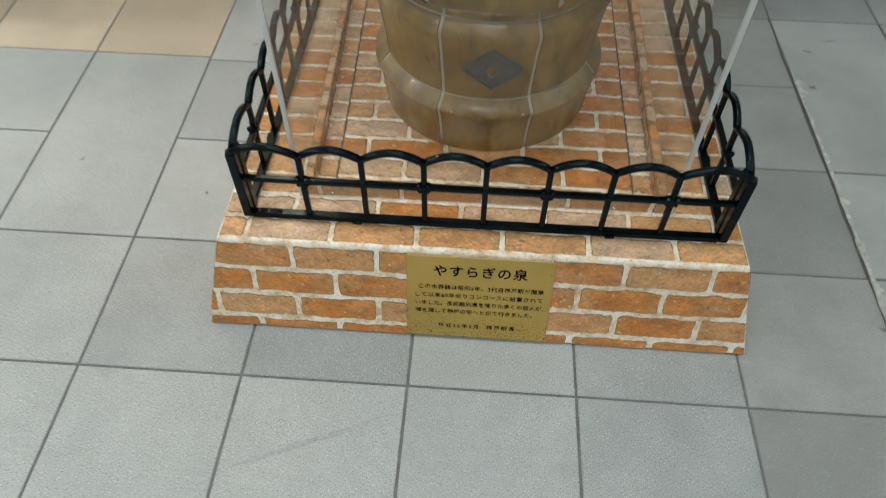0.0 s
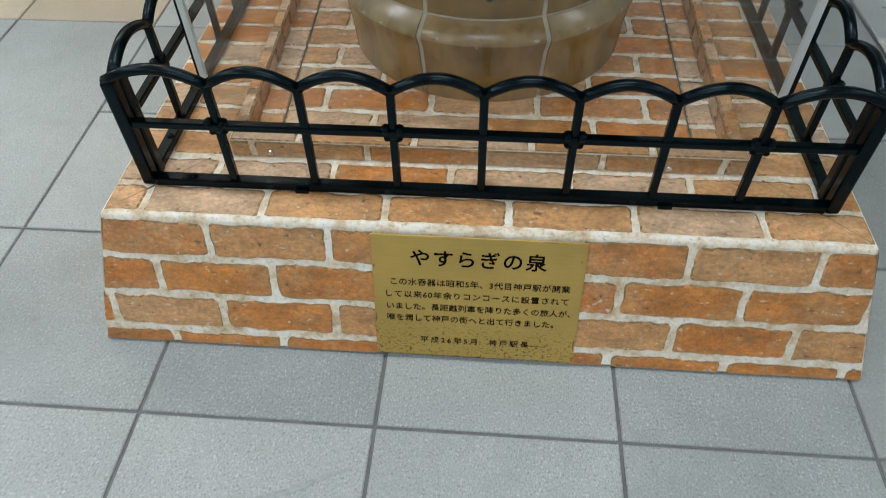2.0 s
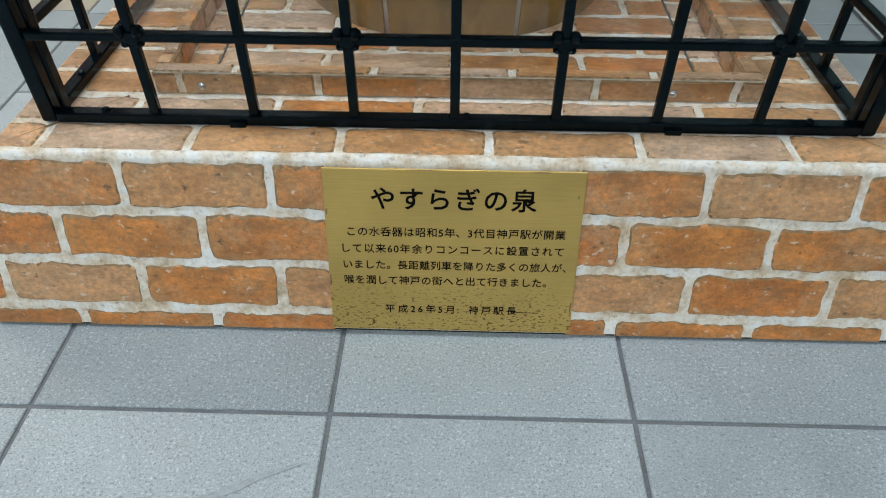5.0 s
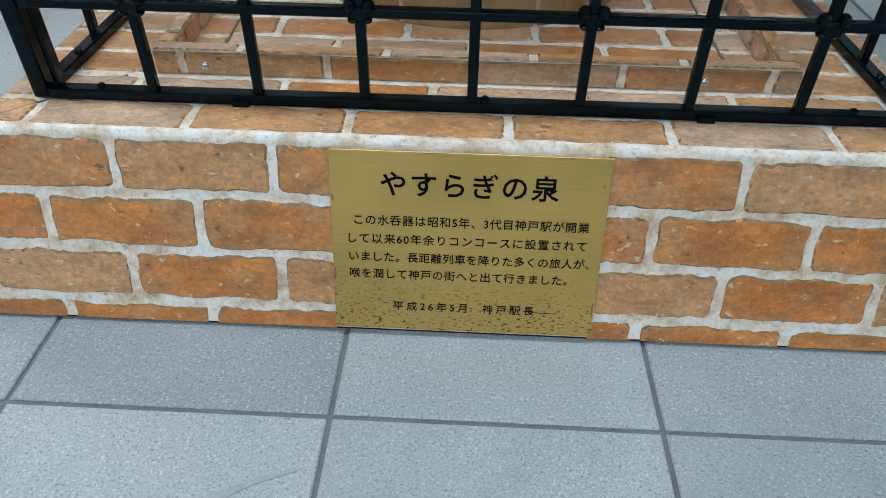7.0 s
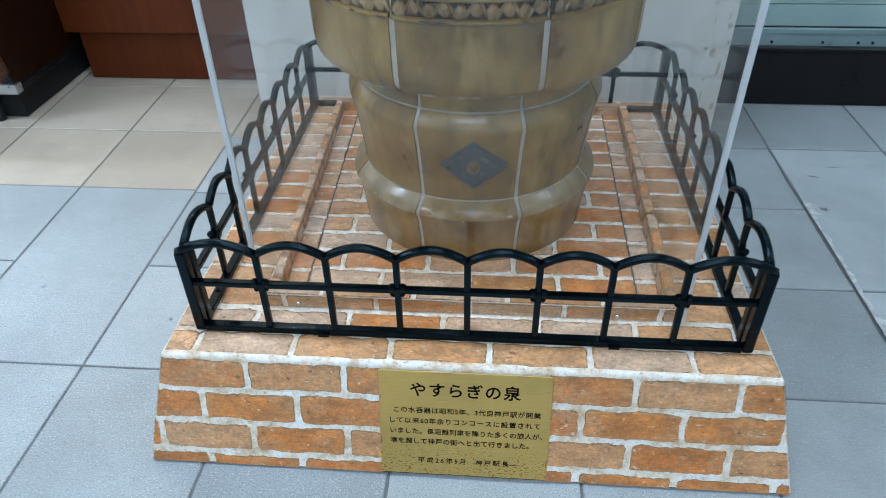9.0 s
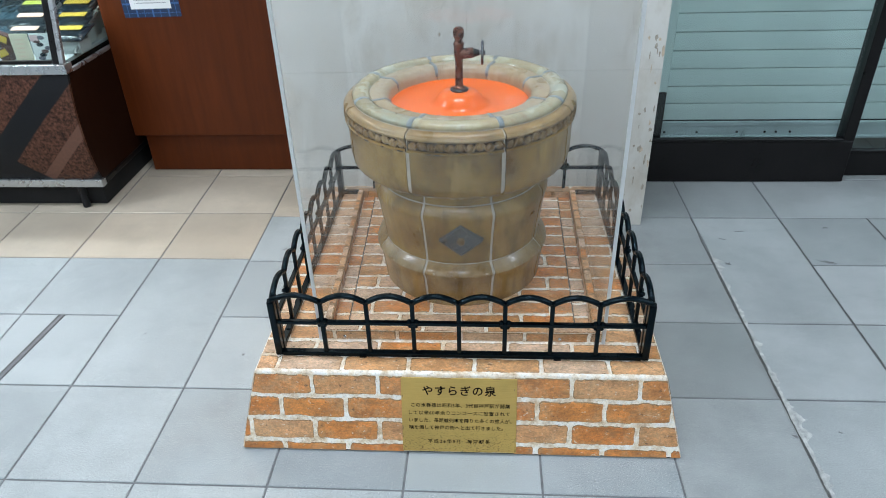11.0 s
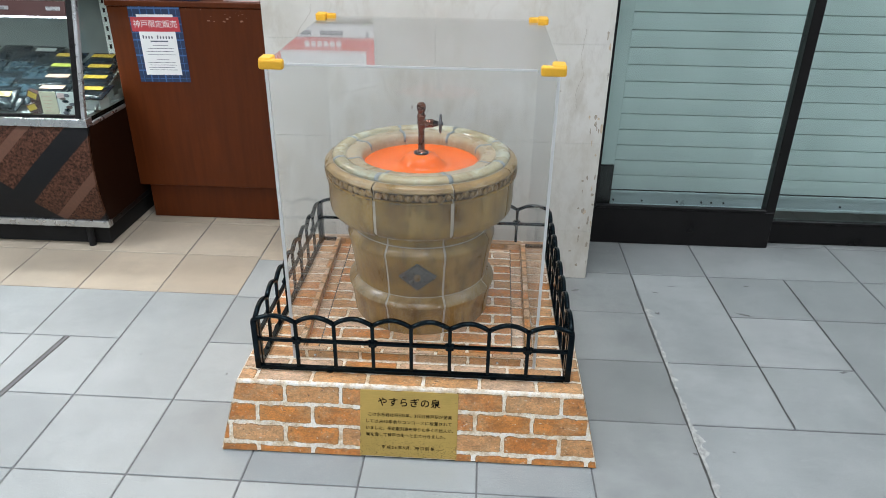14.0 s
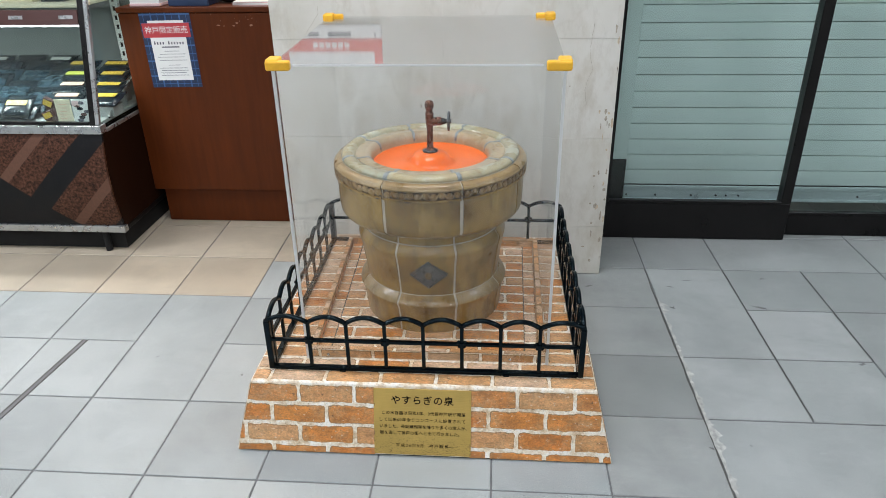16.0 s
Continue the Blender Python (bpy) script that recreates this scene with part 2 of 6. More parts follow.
def glaze_material(name, a, b, c, rough=0.22, rust=0.6, mottle=0.85):
    """Salt-glazed stoneware: mottled olive and ochre, darker runs, glossy with dull patches."""
    m, nodes, links, bsdf = material(name)
    vec = position(nodes)
    rnd = nodes.new("ShaderNodeObjectInfo").outputs["Random"]
    big = noise_node(nodes, links, vec, 9.0, 5, 0.6)
    col = ramp_node(nodes, links, big, (0.3, a), (0.52, b), (0.72, c))
    col = mix_node(nodes, links, 0.8, col, ramp_node(nodes, links, rnd, (0.0, (0.72, 0.70, 0.62)), (0.35, (1.08, 1.0, 0.85)), (0.7, (0.95, 1.0, 1.15)), (1.0, (1.15, 1.08, 0.95))), "MULTIPLY")
    streak = noise_node(nodes, links, vec, 55.0, 6, 0.7, (1, 1, 0.12))
    col = mix_node(nodes, links, ramp_node(nodes, links, streak, (0.54, grey(0.0)), (0.70, grey(0.6))), col, (0.20, 0.085, 0.018))
    runs = noise_node(nodes, links, vec, 30.0, 5, 0.65, (1, 1, 0.3))
    col = mix_node(nodes, links, mottle, col, ramp_node(nodes, links, runs, (0.3, grey(0.48)), (0.5, grey(1.0)), (0.75, grey(1.3))), "MULTIPLY")
    fleck = noise_node(nodes, links, vec, 260.0, 5, 0.75)
    col = mix_node(nodes, links, 0.55 * mottle, col, ramp_node(nodes, links, fleck, (0.32, grey(0.5)), (0.5, grey(1.0)), (0.68, grey(1.45))), "MULTIPLY")
    pool = noise_node(nodes, links, vec, 16.0, 6, 0.7, (1, 1, 0.5))
    col = mix_node(nodes, links, ramp_node(nodes, links, pool, (0.52, grey(0.0)), (0.68, grey(0.45 * mottle))), col, tuple(min(1.0, v * 1.35) for v in c))
    spots = noise_node(nodes, links, vec, 130.0, 4, 0.7)
    col = mix_node(nodes, links, ramp_node(nodes, links, spots, (0.56, grey(0.0)), (0.68, grey(rust))), col, (0.20, 0.105, 0.03))
    links.new(col, bsdf.inputs["Base Color"])
    links.new(ramp_node(nodes, links, big, (0.3, grey(rough)), (0.7, grey(rough + 0.2))), bsdf.inputs["Roughness"])
    bsdf.inputs["Specular IOR Level"].default_value = 0.42
    bsdf.inputs["Coat Weight"].default_value, bsdf.inputs["Coat Roughness"].default_value = 0.4, 0.16
    bump_node(nodes, links, bsdf, runs, 0.3, 0.0012)
    return m


M_GLAZE = glaze_material("olive_stoneware", (0.140, 0.076, 0.011), (0.255, 0.156, 0.032), (0.36, 0.242, 0.072), 0.26)
M_RIM = glaze_material("celadon_rim_stoneware", (0.35, 0.285, 0.165), (0.37, 0.345, 0.225), (0.37, 0.42, 0.35), 0.16, 0.15, 0.35)
M_SHELF = glaze_material("tan_shoulder_stoneware", (0.20, 0.125, 0.04), (0.30, 0.205, 0.085), (0.36, 0.275, 0.145), 0.24, 0.6, 0.6)
M_INNER = glaze_material("tan_inner_ring", (0.30, 0.225, 0.12), (0.37, 0.29, 0.175), (0.39, 0.335, 0.225), 0.2, 0.2, 0.4)
M_FRIEZE = glaze_material("dark_frieze_stoneware", (0.028, 0.018, 0.009), (0.055, 0.036, 0.018), (0.11, 0.075, 0.042), 0.35)
M_FRIEZE.node_tree.nodes["Principled BSDF"].inputs["Coat Weight"].default_value = 0.05
M_FRIEZE.node_tree.nodes["Principled BSDF"].inputs["Specular IOR Level"].default_value = 0.2
M_LEAF = glaze_material("ochre_leaf_relief", (0.11, 0.065, 0.022), (0.23, 0.15, 0.062), (0.33, 0.235, 0.115), 0.2, 0.9, 1.0)
M_DIAMOND = glaze_material("slate_glaze_relief", (0.045, 0.045, 0.04), (0.08, 0.085, 0.078), (0.13, 0.12, 0.09), 0.25, 0.3)
M_JOINT = simple("pale_tile_joint", (0.46, 0.41, 0.325), 0.75, vary=0.3, scale=40, bump=0.001)
M_BLUEJOINT = simple("blue_grey_joint", (0.20, 0.225, 0.22), 0.5, vary=0.35, scale=60)
M_CHIPPED = simple("bare_chipped_clay", (0.45, 0.36, 0.24), 0.8, vary=0.3, scale=150)
M_GOLD = simple("ochre_boss", (0.15, 0.095, 0.04), 0.3, vary=0.3, scale=60)
M_ORANGE = simple("glossy_orange_basin", (0.84, 0.148, 0.012), 0.16, vary=0.07, scale=12)
M_ORANGE.node_tree.nodes["Principled BSDF"].inputs["Specular IOR Level"].default_value = 0.35
M_BRONZE = simple("tarnished_bronze", (0.13, 0.052, 0.03), 0.28, 0.7, vary=0.6, scale=90, bump=0.0009)
M_WHEEL = simple("worn_grey_iron", (0.11, 0.115, 0.125), 0.35, 0.6, vary=0.5, scale=120)
M_BRONZE_DARK = simple("blackened_bronze", (0.035, 0.035, 0.035), 0.38, 0.6, vary=0.4, scale=80)


def clear_material(name, tint, ior, grazing=0.3):
    """Thin clear sheet: it lets light through and mirrors at grazing angles."""
    m, nodes, links, bsdf = material(name)
    nodes.remove(bsdf)
    clear, gloss = nodes.new("ShaderNodeBsdfTransparent"), nodes.new("ShaderNodeBsdfGlossy")
    clear.inputs["Color"].default_value = (*tint, 1)
    gloss.inputs["Roughness"].default_value = 0.015
    facing, mixer = nodes.new("ShaderNodeLayerWeight"), nodes.new("ShaderNodeMixShader")
    facing.inputs["Blend"].default_value = 0.5
    low = ((ior - 1) / (ior + 1)) ** 2
    steep, scaled = nodes.new("ShaderNodeMath"), nodes.new("ShaderNodeMath")
    steep.operation, steep.inputs[1].default_value = "POWER", 5.0
    scaled.operation, scaled.inputs[1].default_value, scaled.inputs[2].default_value = "MULTIPLY_ADD", grazing * (1 - low), 1.0 * low
    links.new(facing.outputs["Facing"], steep.inputs[0])
    links.new(steep.outputs[0], scaled.inputs[0])
    smear = ramp_node(nodes, links, noise_node(nodes, links, position(nodes), 6.0, 5, 0.6), (0.35, grey(0.012)), (0.7, grey(0.06)))
    links.new(smear, gloss.inputs["Roughness"])
    links.new(scaled.outputs[0], mixer.inputs[0])
    links.new(clear.outputs[0], mixer.inputs[1])
    links.new(gloss.outputs[0], mixer.inputs[2])
    links.new(mixer.outputs[0], nodes["Material Output"].inputs["Surface"])
    return m


M_ACRYLIC = clear_material("clear_acrylic", (0.994, 0.998, 0.997), 1.49)
M_ACRYLIC_TOP = clear_material("polished_acrylic_lid", (0.994, 0.998, 0.997), 1.49, 0.95)
M_GLASS = clear_material("shop_glass", (0.88, 0.95, 0.93), 1.52)
M_EDGE, _n, _l, _b = material("cut_acrylic_edge")
_b.inputs["Base Color"].default_value = (0.86, 0.88, 0.87, 1)
_b.inputs["Roughness"].default_value, _b.inputs["Transmission Weight"].default_value = 0.35, 0.45
M_YELLOW = simple("yellow_rubber", (0.83, 0.44, 0.02), 0.5, vary=0.1, scale=40)
M_STEEL = simple("bright_screw_steel", (0.62, 0.63, 0.63), 0.25, 0.9, vary=0.15)


def marble_material():
    m, nodes, links, bsdf = material("white_marble")
    vec = position(nodes)
    rnd = nodes.new("ShaderNodeObjectInfo").outputs["Random"]
    cloud = noise_node(nodes, links, vec, 3.5, 6, 0.6)
    col = ramp_node(nodes, links, cloud, (0.3, (0.61, 0.59, 0.52)), (0.5, (0.675, 0.66, 0.60)), (0.7, (0.725, 0.71, 0.66)))
    col = mix_node(nodes, links, 0.6, col, ramp_node(nodes, links, rnd, (0.0, grey(0.93)), (1.0, grey(1.02))), "MULTIPLY")
    warp = nodes.new("ShaderNodeTexWave")
    warp.inputs["Scale"].default_value, warp.inputs["Distortion"].default_value = 0.9, 16.0
    warp.inputs["Detail"].default_value, warp.inputs["Detail Scale"].default_value = 5.0, 1.4
    links.new(vec, warp.inputs["Vector"])
    vein = ramp_node(nodes, links, warp.outputs["Fac"], (0.0, grey(0.12)), (0.01, grey(0.0)))
    col = mix_node(nodes, links, vein, col, (0.42, 0.37, 0.30))
    stain = noise_node(nodes, links, vec, 7.0, 7, 0.7, (1, 1, 0.5))
    col = mix_node(nodes, links, ramp_node(nodes, links, stain, (0.50, grey(0.0)), (0.68, grey(0.6))), col, (0.47, 0.425, 0.335))
    smudge = noise_node(nodes, links, vec, 15.0, 8, 0.75, (1, 1, 0.35))
    col = mix_node(nodes, links, ramp_node(nodes, links, smudge, (0.52, grey(0.0)), (0.70, grey(0.5))), col, (0.46, 0.43, 0.37))
    specks = noise_node(nodes, links, vec, 55.0, 2, 0.5)
    col = mix_node(nodes, links, ramp_node(nodes, links, specks, (0.20, grey(0.7)), (0.235, grey(0.0))), col, (0.24, 0.2, 0.16))
    links.new(col, bsdf.inputs["Base Color"])
    bsdf.inputs["Roughness"].default_value = 0.32
    bump_node(nodes, links, bsdf, stain, 0.15, 0.001)
    return m


M_MARBLE = marble_material()
M_PALESTAIN = simple("pale_ochre_stain", (0.56, 0.46, 0.33), 0.6, vary=0.3, scale=90)
M_STAIN = simple("brown_marble_stain", (0.38, 0.34, 0.27), 0.7, vary=0.4, scale=120)
M_MARBLE_JOINT = simple("marble_joint", (0.66, 0.65, 0.62), 0.8, vary=0.25, scale=30)


def wood_material(name, a, b, along):
    m, nodes, links, bsdf = material(name)
    vec = position(nodes)
    grain = noise_node(nodes, links, vec, 16.0, 6, 0.6, along)
    col = ramp_node(nodes, links, grain, (0.3, a), (0.7, b))
    cloud = noise_node(nodes, links, vec, 3.0, 4, 0.5)
    col = mix_node(nodes, links, 0.5, col, ramp_node(nodes, links, cloud, (0.3, grey(0.78)), (0.7, grey(1.15))), "MULTIPLY")
    links.new(col, bsdf.inputs["Base Color"])
    links.new(ramp_node(nodes, links, cloud, (0.3, grey(0.38)), (0.7, grey(0.52))), bsdf.inputs["Roughness"])
    bsdf.inputs["Specular IOR Level"].default_value = 0.2
    bump_node(nodes, links, bsdf, grain, 0.12, 0.0006)
    return m


M_WOOD = wood_material("reddish_brown_laminate", (0.078, 0.0165, 0.0026), (0.105, 0.0235, 0.0038), (2.5, 2.5, 0.2))
M_WOOD_DARK = wood_material("dark_brown_laminate", (0.013, 0.004, 0.002), (0.018, 0.006, 0.0025), (3.5, 3.5, 0.25))
M_WOOD_DARK.node_tree.nodes["Principled BSDF"].inputs["Specular IOR Level"].default_value = 0.1
M_CHIP = simple("scraped_bare_board", (0.30, 0.17, 0.11), 0.8, vary=0.3, scale=80)
M_FRAME = simple("dark_bronze_aluminium", (0.007, 0.0062, 0.0062), 0.34, 0.0, vary=0.3, scale=12)
M_FRAME.node_tree.nodes["Principled BSDF"].inputs["Specular IOR Level"].default_value = 0.25
M_ALU = simple("satin_aluminium", (0.46, 0.475, 0.48), 0.3, 0.85, vary=0.12, scale=30)
M_SHUTTER = simple("pale_shutter_slat", (0.66, 0.72, 0.71), 0.5, vary=0.07, scale=4, fine=160)
M_BAR = simple("pale_anodised_bar", (0.55, 0.61, 0.63), 0.35, 0.2, vary=0.12, scale=20)
M_WHITE = simple("white_card", (0.78, 0.78, 0.77), 0.55, vary=0.04)
M_PINK = simple("pale_pink_card", (0.72, 0.50, 0.50), 0.55, vary=0.06)
M_RED = simple("red_print", (0.50, 0.045, 0.055), 0.5, vary=0.08)
M_CORAL = simple("coral_red_print", (0.74, 0.13, 0.12), 0.5, vary=0.05)
M_NAVY = simple("navy_card", (0.014, 0.032, 0.085), 0.45, vary=0.2)
M_TARTAN = simple("blue_tartan_line", (0.05, 0.12, 0.28), 0.5, vary=0.2)
M_TEXT = simple("dark_print", (0.12, 0.12, 0.15), 0.6, vary=0.1)
M_WALL = simple("plain_painted_wall", (0.62, 0.61, 0.58), 0.7, vary=0.06, scale=4)
M_CEIL = simple("white_ceiling_panel", (0.75, 0.75, 0.73), 0.8, vary=0.04, scale=5)
# Black paint for the shade under the display case and the plinth.
M_BLACK = simple("matt_black_shade", (0.006, 0.006, 0.006), 0.9, vary=0.3, scale=10)
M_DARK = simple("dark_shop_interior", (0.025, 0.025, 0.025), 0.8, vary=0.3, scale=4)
M_PANELBROWN = simple("brown_sign_panel", (0.075, 0.028, 0.024), 0.4, vary=0.1)
M_POUCH = simple("black_foil_pouch", (0.012, 0.020, 0.027), 0.2, vary=0.6, scale=40)
M_NAVYFOIL = simple("navy_foil_pack", (0.022, 0.045, 0.062), 0.28, vary=0.5, scale=40)
M_LABEL_Y = simple("gold_label", (0.62, 0.42, 0.06), 0.4, vary=0.2, scale=60)
M_LABEL_G = simple("lime_label", (0.55, 0.60, 0.10), 0.4, vary=0.2, scale=60)
M_LABEL_P = simple("salmon_label", (0.72, 0.47, 0.36), 0.4, vary=0.2, scale=60)
M_KRAFT = simple("cream_paper", (0.72, 0.64, 0.48), 0.6, vary=0.12, scale=40)
M_LINING = simple("dull_case_lining", (0.17, 0.19, 0.19), 0.4, vary=0.2)
M_TRAY = simple("white_tray", (0.40, 0.42, 0.42), 0.4, vary=0.05)


def chocolate_material():
    """The poster on the showcase front: broad slanting bars of crumbly brown and smooth dark bands."""
    m, nodes, links, bsdf = material("chocolate_poster")
    vec = coords(nodes)
    rot = nodes.new("ShaderNodeMapping")
    rot.inputs["Rotation"].default_value = (0, radians(-45), 0)
    rot.inputs["Location"].default_value = (-0.004, 0, 0)
    links.new(vec, rot.inputs["Vector"])
    sep = nodes.new("ShaderNodeSeparateXYZ")
    links.new(rot.outputs[0], sep.inputs[0])
    wave = nodes.new("ShaderNodeMath")
    wave.operation = "PINGPONG"
    wave.inputs[1].default_value = 0.16
    links.new(sep.outputs["X"], wave.inputs[0])
    norm = nodes.new("ShaderNodeMath")
    norm.operation = "DIVIDE"
    norm.inputs[1].default_value = 0.16
    links.new(wave.outputs[0], norm.inputs[0])
    crumb = noise_node(nodes, links, vec, 95.0, 5, 0.7)
    rough_col = ramp_node(nodes, links, crumb, (0.36, (0.012, 0.005, 0.003)), (0.48, (0.062, 0.024, 0.013)), (0.66, (0.13, 0.055, 0.031)))
    band = ramp_node(nodes, links, norm.outputs[0], (0.26, grey(0.0)), (0.29, grey(1.0)))
    # the lower corner of the poster is plain dark
    parts = nodes.new("ShaderNodeSeparateXYZ")
    links.new(vec, parts.inputs[0])
    slant = nodes.new("ShaderNodeMath")
    slant.operation = "MULTIPLY_ADD"
    slant.inputs[1].default_value = 0.8
    links.new(parts.outputs["X"], slant.inputs[0])
    links.new(parts.outputs["Z"], slant.inputs[2])
    lift = nodes.new("ShaderNodeMath")
    lift.inputs[1].default_value = 1.5
    links.new(slant.outputs[0], lift.inputs[0])
    corner = ramp_node(nodes, links, lift.outputs[0], (0.474, grey(0.0)), (0.48, grey(1.0)))
    col = mix_node(nodes, links, band, (0.008, 0.008, 0.009), rough_col)
    ridge = ramp_node(nodes, links, norm.outputs[0], (0.87, grey(0.0)), (0.89, grey(0.8)))
    col = mix_node(nodes, links, ridge, col, (0.15, 0.075, 0.05))
    col = mix_node(nodes, links, corner, (0.008, 0.008, 0.009), col)
    links.new(col, bsdf.inputs["Base Color"])
    bsdf.inputs["Roughness"].default_value = 0.5
    bsdf.inputs["Specular IOR Level"].default_value = 0.2
    bump_node(nodes, links, bsdf, crumb, 0.5, 0.002)
    return m


M_CHOC = chocolate_material()


# ---- mesh helpers ----
def part(name, bm, mat, parent=None, label="", smooth=False):
    me = bpy.data.meshes.new(name)
    if smooth:
        for f in bm.faces:
            f.smooth = True
    bm.to_mesh(me)
    bm.free()
    me.materials.append(mat)
    ob = new(name, me)
    if parent is not None:
        ob.parent = parent
        ob.matrix_parent_inverse = parent.matrix_world.inverted()
    if label:
        ob["label"] = label
    return ob


def thing(name, x, y, z, label, category, group="", kind=""):
    ob = new(name)
    ob.empty_display_size = 0.05
    ob.location = (x, y, z)
    ob.matrix_world = Matrix.Translation((x, y, z))
    return tagged(ob, label, category, group, kind)


def add_box(bm, x0, x1, y0, y1, z0, z1, bevel=0.0, segments=2):
    made = bmesh.ops.create_cube(bm, size=1, matrix=Matrix.Translation(((x0 + x1) / 2, (y0 + y1) / 2, (z0 + z1) / 2)) @ Matrix.Diagonal((x1 - x0, y1 - y0, z1 - z0, 1)))
    if bevel:
        edges = list({e for v in made["verts"] for e in v.link_edges})
        bmesh.ops.bevel(bm, geom=edges, offset=bevel, segments=segments, affect="EDGES", profile=0.5)
    return bm


def box(x0, x1, y0, y1, z0, z1, bevel=0.0, segments=2):
    return add_box(bmesh.new(), x0, x1, y0, y1, z0, z1, bevel, segments)


def add_lathe(bm, profile, cx, cy, a0=0.0, a1=360.0, steps=64, closed=False):
    """Turn (radius, height) pairs about an upright axis; a part turn is closed at both ends when closed is set."""
    whole = a1 - a0 >= 359.9
    n = steps if whole else steps + 1
    rings = []
    for i in range(n):
        a = radians(a0 + (a1 - a0) * i / steps)
        rings.append([bm.verts.new((cx + r * math.cos(a), cy + r * math.sin(a), z)) for r, z in profile])
    m = len(profile)
    for i in range(steps):
        p, q = rings[i], rings[(i + 1) % n]
        for j in range(m if closed else m - 1):
            k = (j + 1) % m
            bm.faces.new((p[j], q[j], q[k], p[k]))
    if closed and not whole:
        bm.faces.new(rings[0])
        bm.faces.new(rings[-1][::-1])
    bmesh.ops.recalc_face_normals(bm, faces=bm.faces)
    return bm


def add_tube(bm, points, radius, sides=8, flat=1.0):
    """A bar swept along points; flat squeezes its section upright."""
    pts = [Vector(p) for p in points]
    rings = []
    for i, p in enumerate(pts):
        d = (pts[min(i + 1, len(pts) - 1)] - pts[max(i - 1, 0)]).normalized()
        side = d.cross(Vector((0, 0, 1)))
        side = side.normalized() if side.length > 1e-4 else Vector((1, 0, 0))
        up = side.cross(d).normalized()
        rings.append([bm.verts.new(p + radius * (math.cos(a) * side + flat * math.sin(a) * up)) for a in (2 * math.pi * k / sides for k in range(sides))])
    for p, q in zip(rings, rings[1:]):
        for k in range(sides):
            bm.faces.new((p[k], p[(k + 1) % sides], q[(k + 1) % sides], q[k]))
    bm.faces.new(rings[0][::-1])
    bm.faces.new(rings[-1])
    bmesh.ops.recalc_face_normals(bm, faces=bm.faces)
    return bm


def add_disc(bm, centre, axis, radius, depth, sides=16, top=1.0):
    turn = Vector(axis).to_track_quat("Z", "Y").to_matrix().to_4x4()
    bmesh.ops.create_cone(bm, cap_ends=True, segments=sides, radius1=radius, radius2=radius * top, depth=depth, matrix=Matrix.Translation(centre) @ turn)
    return bm


def add_ball(bm, centre, sx, sy, sz, u=16, v=10):
    bmesh.ops.create_uvsphere(bm, u_segments=u, v_segments=v, radius=1, matrix=Matrix.Translation(centre) @ Matrix.Diagonal((sx, sy, sz, 1)))
    return bm


def add_prism(bm, outline, depth, m, inset=0.0):
    """A flat piece with the outline in its own x and y, raised by depth, its top drawn in by inset."""
    n = len(outline)
    cx, cy = sum(p[0] for p in outline) / n, sum(p[1] for p in outline) / n
    low = [bm.verts.new(m @ Vector((x, y, 0))) for x, y in outline]
    top = []
    for x, y in outline:
        dx, dy = x - cx, y - cy
        far = math.hypot(dx, dy) or 1
        top.append(bm.verts.new(m @ Vector((x - dx / far * inset, y - dy / far * inset, depth))))
    for k in range(n):
        bm.faces.new((low[k], low[(k + 1) % n], top[(k + 1) % n], top[k]))
    bm.faces.new(top)
    return bm


def lettering(text, size, m, mat, parent, label, align="CENTER", spacing=1.0, name="lettering", bold=0.0, reach=0.0):
    """Words in the built-in font as a thin raised mesh; reach spreads the characters over that width."""
    def meshed(space):
        curve = bpy.data.curves.new("words", "FONT")
        curve.body, curve.size, curve.align_x, curve.align_y = text, size, align, "CENTER"
        curve.extrude, curve.resolution_u, curve.space_character, curve.offset = 0.0002, 3, space, bold
        holder = new("words", curve)
        bpy.context.view_layer.update()
        made = bpy.data.meshes.new_from_object(holder.evaluated_get(bpy.context.evaluated_depsgraph_get()))
        bpy.data.objects.remove(holder)
        bpy.data.curves.remove(curve)
        xs = [v.co.x for v in made.vertices]
        return made, min(xs), max(xs)

    me, first, last = meshed(spacing)
    if reach:
        wider, a, b = meshed(spacing + 0.2)
        grow = ((b - a) - (last - first)) / 0.2
        bpy.data.meshes.remove(wider)
        spacing += (reach - (last - first)) / grow
        bpy.data.meshes.remove(me)
        me, first, last = meshed(spacing)
        me.transform(Matrix.Translation((-first, 0, 0)))
    me.name = name
    me.transform(m)
    me.materials.clear()
    me.materials.append(mat)
    ob = new(name, me)
    ob.parent = parent
    ob.matrix_parent_inverse = parent.matrix_world.inverted()
    ob["label"] = label
    return ob


# ---- the room round the place ----
XW, XE, YS, YN = -4.6, 4.6, -6.2, 2.7
for name, dims in (
    ("wall_south", (XW, XE, YS - 0.12, YS, 0, CEILING)),
    ("wall_west", (XW - 0.12, XW, YS, YN, 0, CEILING)),
    ("wall_east", (XE, XE + 0.12, YS, YN, 0, CEILING)),
    ("wall_north", (XW, XE, YN, YN + 0.12, 0, CEILING)),
):
    tagged(part(name, box(*dims), M_WALL), "plain light painted concourse wall", "wall", kind="structure")
tagged(part("ceiling", box(XW, XE, YS, YN, CEILING, CEILING + 0.1), M_CEIL), "plain white concourse ceiling", "ceiling", kind="structure")


